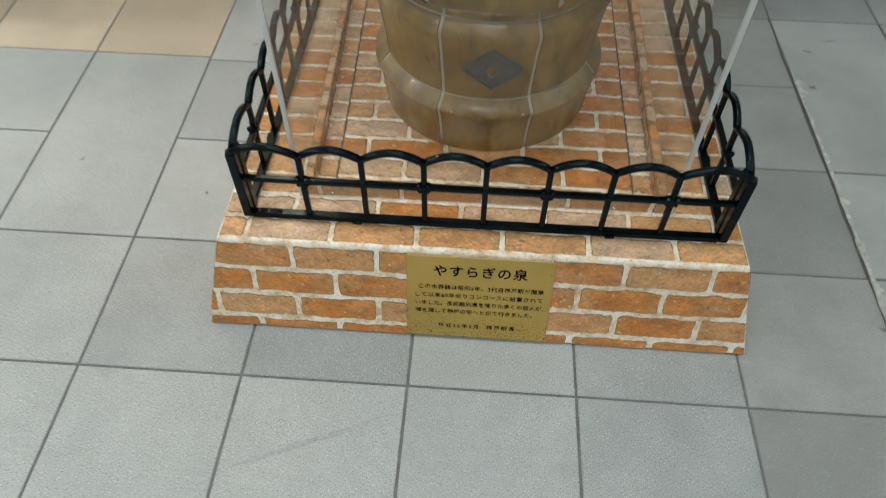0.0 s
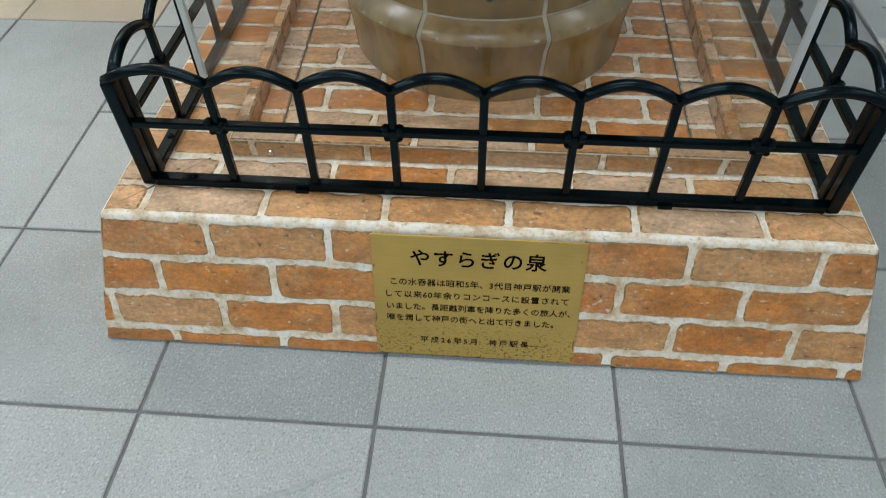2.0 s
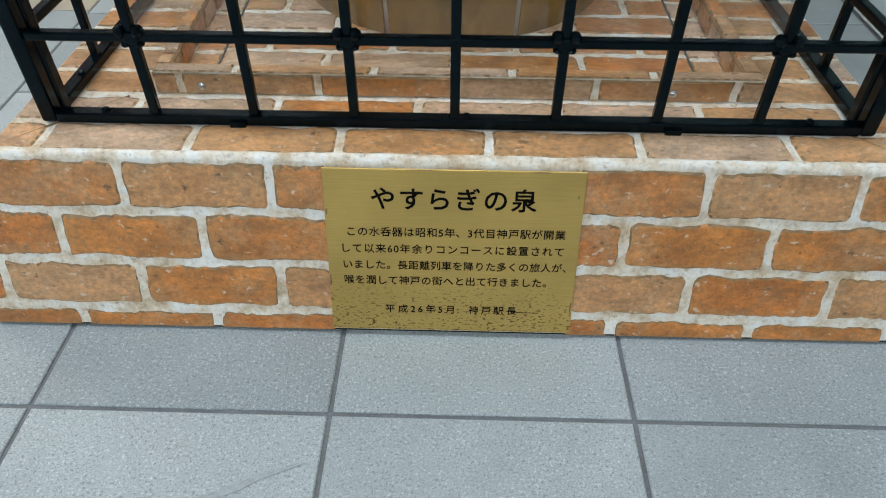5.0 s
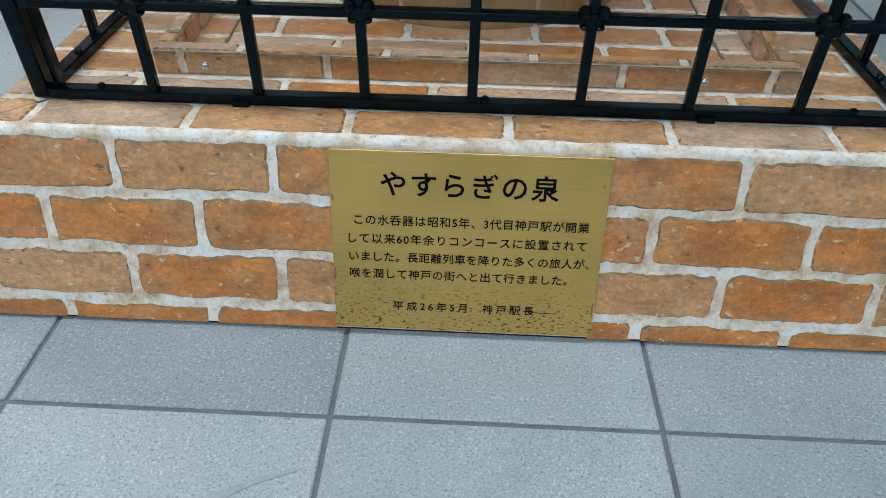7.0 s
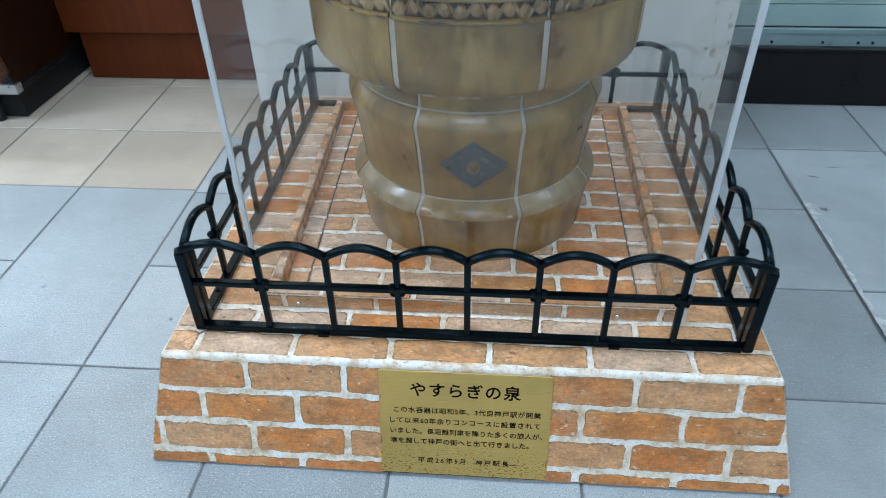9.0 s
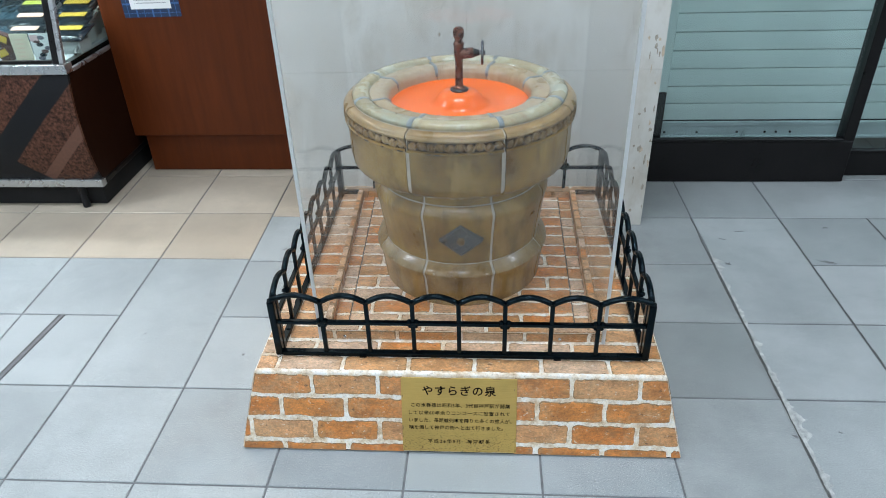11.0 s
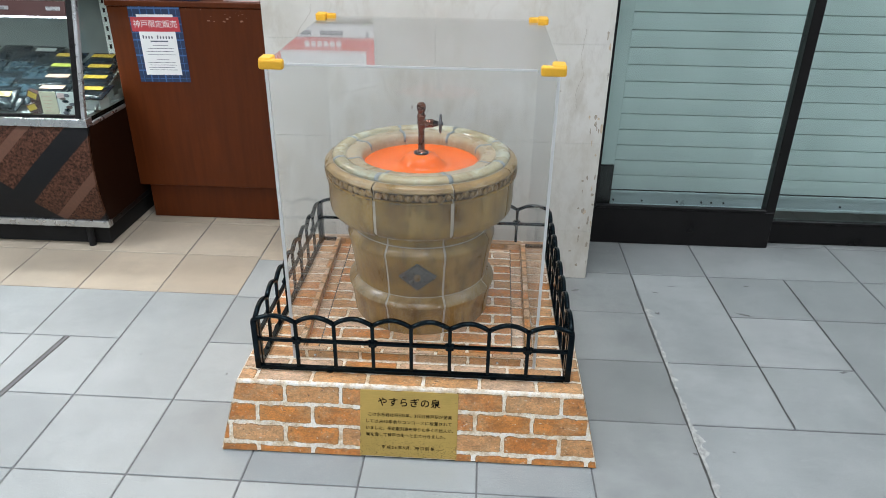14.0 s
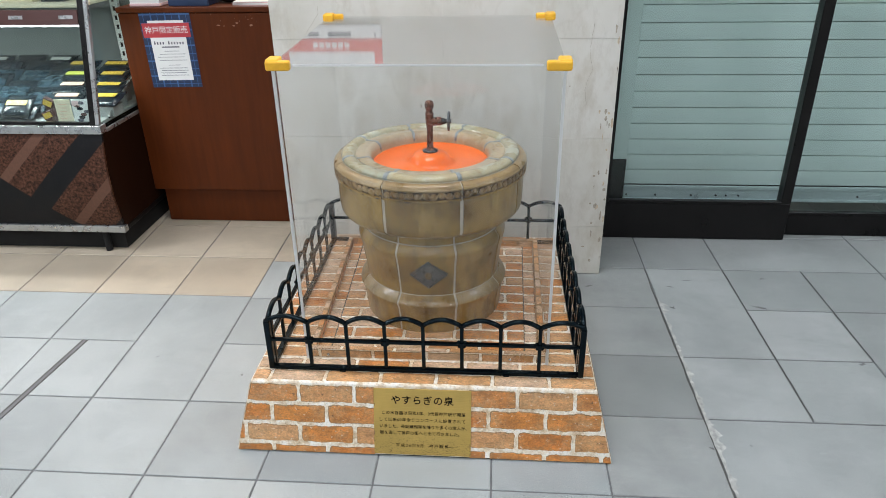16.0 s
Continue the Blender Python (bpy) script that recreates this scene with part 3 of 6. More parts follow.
# ---- ceiling lights ----
M_TUBE, _n, _l, _b = material("lit_diffuser")
_b.inputs["Base Color"].default_value = (0.9, 0.9, 0.9, 1)
_b.inputs["Emission Color"].default_value, _b.inputs["Emission Strength"].default_value = (0.93, 0.97, 1, 1), 4.0
M_FITTING = simple("white_light_fitting", (0.8, 0.8, 0.79), 0.5, vary=0.04)


def ceiling_light(x, y, sx=1.24, sy=0.34):
    ob = thing("ceiling_light", x, y, CEILING, "white recessed ceiling light with a lit diffuser", "ceiling light", "concourse ceiling lights")
    f = bmesh.new()
    for a in ((x - sx / 2 - 0.03, x + sx / 2 + 0.03, y - sy / 2 - 0.03, y - sy / 2), (x - sx / 2 - 0.03, x + sx / 2 + 0.03, y + sy / 2, y + sy / 2 + 0.03), (x - sx / 2 - 0.03, x - sx / 2, y - sy / 2, y + sy / 2), (x + sx / 2, x + sx / 2 + 0.03, y - sy / 2, y + sy / 2)):
        add_box(f, *a, CEILING - 0.03, CEILING - 0.001, 0.004)
    part("frame", f, M_FITTING, ob)
    part("diffuser", box(x - sx / 2 + 0.002, x + sx / 2 - 0.002, y - sy / 2 + 0.002, y + sy / 2 - 0.002, CEILING - 0.022, CEILING - 0.002), M_TUBE, ob)
    return ob


for lx, ly in LAMPS:
    ceiling_light(lx, ly)


# ---- marble pillar ----
PX0, PX1, PY = -0.484, 0.712, 1.145
pillar = part("wall_pillar", box(PX0 + 0.012, PX1 - 0.012, PY + 0.012, 2.0, 0, CEILING - 0.002), M_MARBLE_JOINT)
tagged(pillar, "white marble clad pillar with stained worn slabs", "pillar", kind="structure")
rows_z = [0.002, 0.205, 0.553, 0.9, 1.247, 1.594, 1.941, 2.288, CEILING - 0.003]
for z0, z1 in zip(rows_z, rows_z[1:]):
    for x0, x1 in ((PX0, 0.112), (0.112, PX1)):
        part("slab", box(x0 + 0.0001, x1 - 0.0001, PY, PY + 0.02, z0 + 0.0003, z1 - 0.0003, 0.0003, 1), M_MARBLE, pillar)
    for x0, x1 in ((PX0, PX0 + 0.02), (PX1 - 0.02, PX1)):
        for y0, y1 in ((PY + 0.021, 1.56), (1.56, 1.99)):
            part("slab", box(x0, x1, y0 + 0.0012, y1 - 0.0012, z0 + 0.0012, z1 - 0.0012, 0.0012, 1), M_MARBLE, pillar)


def wall_sign():
    """The red and white notice on the pillar over the case."""
    x0, x1, z0, z1, y = -0.455, -0.099, 1.043, 1.54, PY - 0.001
    ob = thing("wall_sign", (x0 + x1) / 2, y, z0, "red and white printed notice board fixed on the pillar", "sign")
    part("board", box(x0, x1, y - 0.006, y, z0, z1, 0.001, 1), M_WHITE, ob, "white board")
    part("red_field", box(x0, x1, y - 0.0075, y - 0.0062, z0 + 0.046, z1 - 0.03), M_CORAL, ob, "coral red field")
    part("panel", box(x0 + 0.028, x1 - 0.028, y - 0.009, y - 0.0077, z0 + 0.089, z1 - 0.1), M_WHITE, ob, "white text panel")
    for a, b, z, h in ((0.10, 0.14, 0.024, 0.014), (0.17, 0.25, 0.024, 0.014), (0.33, 0.337, 0.028, 0.012)):
        part("text_bar", box(x0 + a, x0 + b, y - 0.0068, y - 0.0062, z0 + z, z0 + z + h), M_TEXT, ob, "grey line of print")
    for k in range(6):
        part("text_bar", box(x0 + 0.115 + 0.022 * k, x0 + 0.132 + 0.022 * k, y - 0.0084, y - 0.0077, z0 + 0.058, z0 + 0.076), M_WHITE, ob, "white characters on red")
    for k in range(7):
        part("text_bar", box(x0 + 0.06, x1 - 0.06 - 0.02 * (k % 3), y - 0.0098, y - 0.0091, z0 + 0.15 + 0.035 * k, z0 + 0.16 + 0.035 * k), M_TEXT, ob, "grey line of print")


wall_sign()


# ---- shuttered shopfront ----
SY, SHY = 1.48, 1.74


def glazed_panel(name, x0, x1, y, rail, left, right, label):
    ob = thing(name, (x0 + x1) / 2, y, 0, label, "shop door", "shopfront glazed panels")
    part("bottom_rail", box(x0, x1, y, y + 0.045, 0.002, rail, 0.002, 1), M_FRAME, ob)
    part("bead", box(x0 + left, x1 - right, y - 0.004, y + 0.02, rail, rail + 0.012, 0.002, 1), M_FRAME, ob)
    part("top_rail", box(x0, x1, y, y + 0.045, 2.2, 2.3, 0.002, 1), M_FRAME, ob)
    part("stile", box(x0, x0 + left, y, y + 0.045, rail, 2.2, 0.002, 1), M_FRAME, ob)
    part("stile", box(x1 - right, x1, y, y + 0.045, rail, 2.2, 0.002, 1), M_FRAME, ob)
    glass = part("pane", box(x0 + left, x1 - right, y + 0.02, y + 0.026, rail + 0.01, 2.2), M_GLASS, ob, "clear pane")
    glass.visible_shadow = False
    return ob


glazed_panel("glass_door", PX1 + 0.05, 1.532, SY, 0.167, 0.02, 0.040, "glazed shop panel in a dark bronze frame with a deep kick rail")
glazed_panel("glass_door", 1.512, 2.60, SY + 0.055, 0.098, 0.014, 0.06, "sliding glazed shop panel in a dark bronze frame")
glazed_panel("glass_door", 2.62, 4.55, SY, 0.172, 0.06, 0.06, "glazed shop panel in a dark bronze frame with a deep kick rail")
jamb = part("door_jamb", box(PX1 + 0.004, PX1 + 0.048, SY - 0.004, SY + 0.06, 0.002, 2.3, 0.002, 1), M_FRAME)
tagged(jamb, "dark bronze aluminium jamb beside the pillar", "door frame", kind="structure")
tagged(part("wall_bulkhead", box(PX1 + 0.004, XE, SY, SY + 0.2, 2.302, CEILING - 0.002), M_WALL), "plain bulkhead over the shopfront", "wall", kind="structure")


def roller_shutter():
    x0, x1, pitch = 0.887, 4.5, 0.0708
    ob = thing("roller_shutter", 2.0, SHY, 0.07, "closed pale aluminium roller shutter behind the glass", "shutter")
    bar = box(x0, x1, SHY - 0.018, SHY + 0.018, 0.085, 0.136, 0.003)
    add_box(bar, x0, x1, SHY - 0.024, SHY - 0.012, 0.080, 0.092, 0.002)
    add_box(bar, x0, x1, SHY - 0.022, SHY - 0.012, 0.134, 0.153, 0.003)
    base = part("bottom_bar", bar, M_BAR, ob, "ribbed aluminium bottom bar")
    for x in (0.90, 1.03, 1.19, 1.30, 1.345, 1.40, 1.92, 2.4):
        part("bolt", add_disc(bmesh.new(), (x, SHY - 0.020, 0.108), (0, -1, 0), 0.0045, 0.006, 10), M_FRAME, base)
    slat_mesh = None
    for k in range(30):
        z = 0.156 + pitch * k
        bm = bmesh.new()
        section = [(-0.002, 0.0), (-0.0095, 0.0008), (-0.0105, 0.0022), (-0.011, 0.02), (-0.0115, pitch * 0.5), (-0.011, pitch - 0.02), (-0.0105, pitch - 0.0042), (-0.0095, pitch - 0.003), (-0.001, pitch - 0.0026), (0.004, pitch - 0.0004), (0.004, 0.0)]
        if slat_mesh is None:
            a = [bm.verts.new((x0, SHY + y, zz)) for y, zz in section]
            b = [bm.verts.new((x1, SHY + y, zz)) for y, zz in section]
            for j in range(len(section)):
                i = (j + 1) % len(section)
                bm.faces.new((a[j], a[i], b[i], b[j]))
            bm.faces.new(a[::-1]), bm.faces.new(b)
            bmesh.ops.recalc_face_normals(bm, faces=bm.faces)
            slat = part("slat", bm, M_SHUTTER)
            slat_mesh = slat.data
        else:
            bm.free()
            slat = new("slat", slat_mesh)
        slat.location = (0, 0, z)
        slat.parent = ob
        slat.matrix_parent_inverse = ob.matrix_world.inverted()
    return ob


roller_shutter()
guide = thing("shutter_guide", 0.83, SHY - 0.03, 0.25, "grey metal shutter guide rail beside the shutter", "guide rail")
part("rail", box(0.795, 0.878, SHY - 0.06, SHY + 0.03, 0.29, 2.3, 0.003), M_SHUTTER, guide)
part("foot", box(0.795, 0.878, SHY - 0.058, SHY + 0.028, 0.002, 0.288, 0.003), M_FRAME, guide)
tagged(part("wall_shop_interior", box(PX1 + 0.004, XE - 0.01, SHY + 0.35, SHY + 0.4, 0, CEILING - 0.002), M_DARK), "dark wall of the closed shop behind the shutter", "wall", kind="structure")


# ---- wooden counter ----
def counter():
    x0, x1, y0 = -1.250, PX0 - 0.012, 1.565
    ob = thing("shop_counter", (x0 + x1) / 2, 1.85, 0, "reddish brown laminate shop counter with a scraped front edge", "counter")
    part("plinth", box(x0 + 0.03, x1, y0 + 0.028, 2.2, 0.002, 0.165, 0.002, 1), M_WOOD, ob)
    part("body", box(x0, x1, y0, 2.2, 0.167, 0.934, 0.002, 1), M_WOOD, ob)
    part("top", box(x0 - 0.004, x1, y0 - 0.005, 2.204, 0.936, 0.957, 0.003), M_WOOD, ob)
    rng = random.Random(4)
    for k in range(16):
        cx, cz, r = x0 + 0.30 + 0.28 * rng.random() ** 0.8, 0.935 - 0.055 * rng.random(), 0.0018 + 0.007 * rng.random() ** 3
        outline = [(r * (1.8 if k % 3 == 0 else 1) * (0.6 + 0.5 * rng.random()) * math.cos(a), r * 0.6 * (0.6 + 0.5 * rng.random()) * math.sin(a)) for a in (i * math.tau / 9 for i in range(9))]
        part("scrape", add_prism(bmesh.new(), outline, 0.0006, Matrix.Translation((cx, y0 - (0.0055 if cz > 0.93 else 0.0003), cz)) @ Matrix.Rotation(radians(90), 4, "X")), M_CHIP, ob, "pale scrape where the laminate is worn through")
    return ob


counter()


def poster():
    """The A4 notice on the counter: tartan sheet, white panel, red heading."""
    w, h = 0.215, 0.308
    x, z, y = -1.052, 0.634, 1.5645
    m = Matrix.Translation((x, y, z)) @ Matrix.Rotation(radians(90), 4, "X") @ Matrix.Rotation(radians(0.8), 4, "Z")
    ob = thing("poster", x, y, z, "blue tartan paper notice with white text panel on the counter front", "poster")

    def sheet(name, x0, x1, y0, y1, d0, mat, label="", parent=ob):
        return part(name, add_prism(bmesh.new(), [(x0, y0), (x1, y0), (x1, y1), (x0, y1)], 0.0004, m @ Matrix.Translation((0, 0, d0))), mat, parent, label)

    sheet("sheet", -w / 2, w / 2, 0, h, 0.0, M_NAVY, "navy tartan sheet")
    for k in range(7):
        u = -w / 2 + 0.017 + k * 0.030
        sheet("stripe", u, u + (0.006 if k % 2 else 0.002), 0.001, h - 0.001, 0.0006, M_TARTAN)
    for k in range(10):
        v = 0.014 + k * 0.031
        sheet("stripe", -w / 2 + 0.001, w / 2 - 0.001, v, v + (0.006 if k % 2 else 0.002), 0.0010, M_TARTAN)
    sheet("panel", -0.076, 0.076, 0.03, 0.272, 0.0016, M_WHITE, "white text panel")
    sheet("heading_band", -0.102, 0.098, 0.205, 0.262, 0.0022, M_RED, "red heading band")
    lettering("神戸限定販売", 0.031, m @ Matrix.Translation((-0.002, 0.233, 0.0029)), M_WHITE, ob, "white heading characters", spacing=0.97)
    # a brand line, as plain bars
    for k in range(11):
        if k != 4:
            a = -0.064 + 0.012 * k
            sheet("brand_bar", a, a + 0.0055, 0.177, 0.190 if k in (0, 5) else 0.187, 0.0022, M_TEXT, "dark brand line")
    sheet("brand_bar", -0.034, 0.04, 0.164, 0.169, 0.0022, M_TEXT, "small line of print")
    for k, (v, a, b) in enumerate(((0.149, -0.028, 0.036), (0.137, -0.05, 0.06), (0.125, -0.06, 0.055), (0.112, -0.055, 0.062), (0.092, -0.02, 0.03), (0.08, -0.06, 0.058), (0.07, -0.055, 0.06), (0.06, -0.06, 0.05), (0.05, -0.06, 0.06))):
        sheet("text_bar", a, b, v, v + 0.0018, 0.0022, M_TEXT, "thin line of print")


poster()


def on_counter():
    z = 0.9575
    b = thing("card_box", -1.13, 1.64, z, "small white and pink cardboard boxes on the counter", "box")
    part("carton", box(-1.20, -1.075, 1.585, 1.70, z, z + 0.09, 0.002, 1), M_WHITE, b)
    part("carton_base", box(-1.202, -1.073, 1.582, 1.702, z, z + 0.012, 0.002, 1), M_PINK, b)
    t = thing("tray", -0.95, 1.66, z, "dark blue plastic tray on the counter", "tray")
    shape = box(-1.04, -0.875, 1.59, 1.75, z, z + 0.006, 0.002, 1)
    for a in ((-1.04, -0.875, 1.588, 1.594), (-1.04, -0.875, 1.746, 1.752), (-1.042, -1.036, 1.594, 1.746), (-0.879, -0.873, 1.594, 1.746)):
        add_box(shape, *a, z, z + 0.045, 0.002)
    part("basin", shape, M_NAVY, t)
    bag = thing("dark_pouch", -0.83, 1.70, z, "dark folded pouch lying on the counter", "pouch")
    part("cover", add_ball(bmesh.new(), (-0.825, 1.72, z + 0.024), 0.05, 0.07, 0.024), M_POUCH, bag, smooth=True)
    p = thing("leaflet_stack", -0.69, 1.65, z, "stack of white and pink printed leaflets on the counter", "leaflets")
    for k, mat in enumerate((M_PINK, M_WHITE, M_WHITE, M_PINK, M_WHITE)):
        part("leaflet", add_prism(bmesh.new(), [(-0.075, -0.05), (0.072, -0.052), (0.07, 0.06), (-0.072, 0.062)], 0.003, Matrix.Translation((-0.70, 1.645, z + 0.0032 * k)) @ Matrix.Rotation(radians(-3 + 2.2 * k), 4, "Z")), mat, p)


on_counter()


# ---- refrigerated display case ----
def display_case():
    x0, x1, y0, y1 = -2.75, -1.252, 1.25, 1.98
    ob = thing("display_case", (x0 + x1) / 2, (y0 + y1) / 2, 0, "glass display case with chocolate poster front and aluminium trim", "display case")
    # The feet take the same black, painted as if in shade.
    for fx in (x0 + 0.12, x1 - 0.10):
        for fy in (y0 + 0.022,):
            part("foot", add_disc(bmesh.new(), (fx, fy, 0.047), (0, 0, 1), 0.014, 0.09, 14), M_BLACK, ob)
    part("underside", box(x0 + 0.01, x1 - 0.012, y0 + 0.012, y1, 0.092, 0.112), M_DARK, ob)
    # Added box, black in place of the shade under the case.
    part("recess", box(x0 + 0.05, x1 - 0.03, y0 + 0.045, y1 - 0.02, 0.002, 0.09), M_BLACK, ob, "black box standing in for the shade under the case")
    part("lower_trim", box(x0, x1 + 0.004, y0 - 0.004, y0 + 0.03, 0.095, 0.125, 0.003), M_ALU, ob)
    part("side_trim", box(x1 - 0.02, x1 + 0.004, y0 + 0.031, y1, 0.098, 0.118, 0.002, 1), M_FRAME, ob)
    # the poster board bulges forward, and the side follows its curve
    curve = [(y0 + 0.006 - 0.03 * math.sin(math.pi * k / 16) ** 0.8, 0.126 + 0.396 * k / 16) for k in range(17)]
    bm, prev = bmesh.new(), None
    for y, z in curve:
        ring = [bm.verts.new((x, y + d, z)) for x, d in ((x0, 0), (x1 - 0.002, 0), (x1 - 0.002, 0.012), (x0, 0.012))]
        if prev:
            for k in range(4):
                bm.faces.new((prev[k], prev[(k + 1) % 4], ring[(k + 1) % 4], ring[k]))
        else:
            bm.faces.new(ring[::-1])
        prev = ring
    bm.faces.new(prev)
    bmesh.ops.recalc_face_normals(bm, faces=bm.faces)
    part("front_panel", bm, M_CHOC, ob, "poster of slanting chocolate bars")
    side = [(y + 0.013, z) for y, z in curve] + [(y1, 0.519), (y1, 0.119), (y0 + 0.02, 0.119)]
    bm = bmesh.new()
    near_face = [bm.verts.new((x1, y, z)) for y, z in side]
    far_face = [bm.verts.new((x1 - 0.02, y, z)) for y, z in side]
    bm.faces.new(near_face), bm.faces.new(far_face[::-1])
    for k in range(len(side)):
        n = (k + 1) % len(side)
        bm.faces.new((near_face[k], far_face[k], far_face[n], near_face[n]))
    bmesh.ops.recalc_face_normals(bm, faces=bm.faces)
    part("side_panel", bm, M_WOOD_DARK, ob)
    part("back_panel", box(x0, x1 - 0.021, y1 - 0.02, y1, 0.113, 0.56), M_DARK, ob)
    part("sill", box(x0, x1 + 0.004, y0 - 0.006, y0 + 0.04, 0.523, 0.556, 0.003), M_ALU, ob)
    part("side_sill", box(x1 - 0.009, x1 + 0.003, y0 + 0.041, y1, 0.52, 0.534, 0.002, 1), M_ALU, ob)
    def lean_back(bm):
        """The front glass and its frame slope back towards the top."""
        for v in bm.verts:
            v.co.y += 0.248 * (v.co.z - 0.56)
        return bm

    part("post", lean_back(box(x1 - 0.016, x1 + 0.002, y0 - 0.002, y0 + 0.016, 0.557, 1.26, 0.005, 3)), M_ALU, ob)
    part("gasket", lean_back(box(x1 - 0.04, x1 - 0.0165, y0 + 0.002, y0 + 0.018, 0.557, 1.26, 0.002, 1)), M_FRAME, ob)
    part("gasket", box(x0, x1 - 0.047, y0 + 0.006, y0 + 0.02, 0.557, 0.568), M_FRAME, ob)
    part("deck", box(x0, x1 - 0.03, y0 + 0.045, y1 - 0.022, 0.54, 0.552), M_TRAY, ob, "white display deck")
    head = part("header", lean_back(box(x0, x1 - 0.041, y0 + 0.001, y0 + 0.012, 0.923, 0.976, 0.001, 1)), M_PANELBROWN, ob, "brown header strip")
    for k in range(8):
        part("brand_bar", lean_back(box(x1 - 0.115 - 0.2 * k, x1 - 0.060 - 0.2 * k, y0 - 0.001, y0 + 0.0008, 0.944, 0.957)), M_ALU, head, "pale brand mark")
    part("light_strip", lean_back(box(x0, x1 - 0.041, y0 + 0.001, y0 + 0.014, 0.917, 0.922, 0.001, 1)), M_TUBE, ob, "lit strip under the header")
    part("shelf", box(x0, x1 - 0.05, y0 + 0.135, y1 - 0.2, 0.980, 0.992, 0.002, 1), M_KRAFT, ob, "beige upper shelf")
    part("top", box(x0, x1, y0 + 0.17, y1, 1.262, 1.29, 0.003), M_ALU, ob)
    g = part("pane", lean_back(box(x0, x1 - 0.041, y0 + 0.0125, y0 + 0.0185, 0.569, 1.26)), M_GLASS, ob, "clear front glass")
    side_glass = box(x1 - 0.012, x1 - 0.006, y0 + 0.035, y1 - 0.02, 0.543, 1.26)
    for v in side_glass.verts:
        v.co.y += 0.19 if v.co.z > 1 and v.co.y < 1.5 else 0.0
    s = part("pane", side_glass, M_GLASS, ob, "clear side glass")
    g.visible_shadow = s.visible_shadow = False
    part("back_lining", box(x0, x1 - 0.04, y1 - 0.03, y1 - 0.021, 0.561, 1.26), M_LINING, ob, "dull green grey inside back")
    upright = part("shelf_upright", box(x1 - 0.21, x1 - 0.175, y1 - 0.075, y1 - 0.051, 0.553, 1.2, 0.001, 1), M_WHITE, ob, "white slotted shelf upright")
    for k in range(14):
        part("slot", box(x1 - 0.198, x1 - 0.188, y1 - 0.0765, y1 - 0.0752, 0.62 + 0.04 * k, 0.64 + 0.04 * k), M_FRAME, upright)
    return ob


display_case()


def pouch(x, y, z, sx, sy, tilt, mat, label_mat, words, turn=0.0):
    ob = thing("sweet_pouch", x, y, z, words, "confectionery pouch", "pouches in the display case")
    m = Matrix.Translation((x, y, z)) @ Matrix.Rotation(radians(turn), 4, "Z") @ Matrix.Rotation(radians(tilt), 4, "X")
    bm = bmesh.new()
    nx, ny = 6, 6
    rng = random.Random(int(1000 * (x + 3) + 77 * y))
    grid = {}
    for i in range(nx + 1):
        for j in range(ny + 1):
            u, v = i / nx, j / ny
            puff = 0.012 * (math.sin(math.pi * u) * math.sin(math.pi * v)) ** 0.6 + 0.002 * rng.random()
            grid[i, j, 1] = bm.verts.new(m @ Vector(((u - 0.5) * sx, v * sy, 0.004 + puff)))
            grid[i, j, 0] = bm.verts.new(m @ Vector(((u - 0.5) * sx, v * sy, 0.0)))
    for i in range(nx):
        for j in range(ny):
            bm.faces.new((grid[i, j, 1], grid[i + 1, j, 1], grid[i + 1, j + 1, 1], grid[i, j + 1, 1]))
            bm.faces.new((grid[i, j, 0], grid[i, j + 1, 0], grid[i + 1, j + 1, 0], grid[i + 1, j, 0]))
    for i in range(nx):
        bm.faces.new((grid[i, 0, 0], grid[i + 1, 0, 0], grid[i + 1, 0, 1], grid[i, 0, 1]))
        bm.faces.new((grid[i + 1, ny, 0], grid[i, ny, 0], grid[i, ny, 1], grid[i + 1, ny, 1]))
    for j in range(ny):
        bm.faces.new((grid[0, j + 1, 0], grid[0, j, 0], grid[0, j, 1], grid[0, j + 1, 1]))
        bm.faces.new((grid[nx, j, 0], grid[nx, j + 1, 0], grid[nx, j + 1, 1], grid[nx, j, 1]))
    part("bag", bm, mat, ob, smooth=True)
    if label_mat:
        lab = [(-sx * 0.36, sy * 0.42), (sx * 0.36, sy * 0.42), (sx * 0.36, sy * 0.66), (-sx * 0.36, sy * 0.66)]
        part("label", add_prism(bmesh.new(), lab, 0.0012, m @ Matrix.Translation((0, 0, 0.0175))), label_mat, ob, "bright paper label")


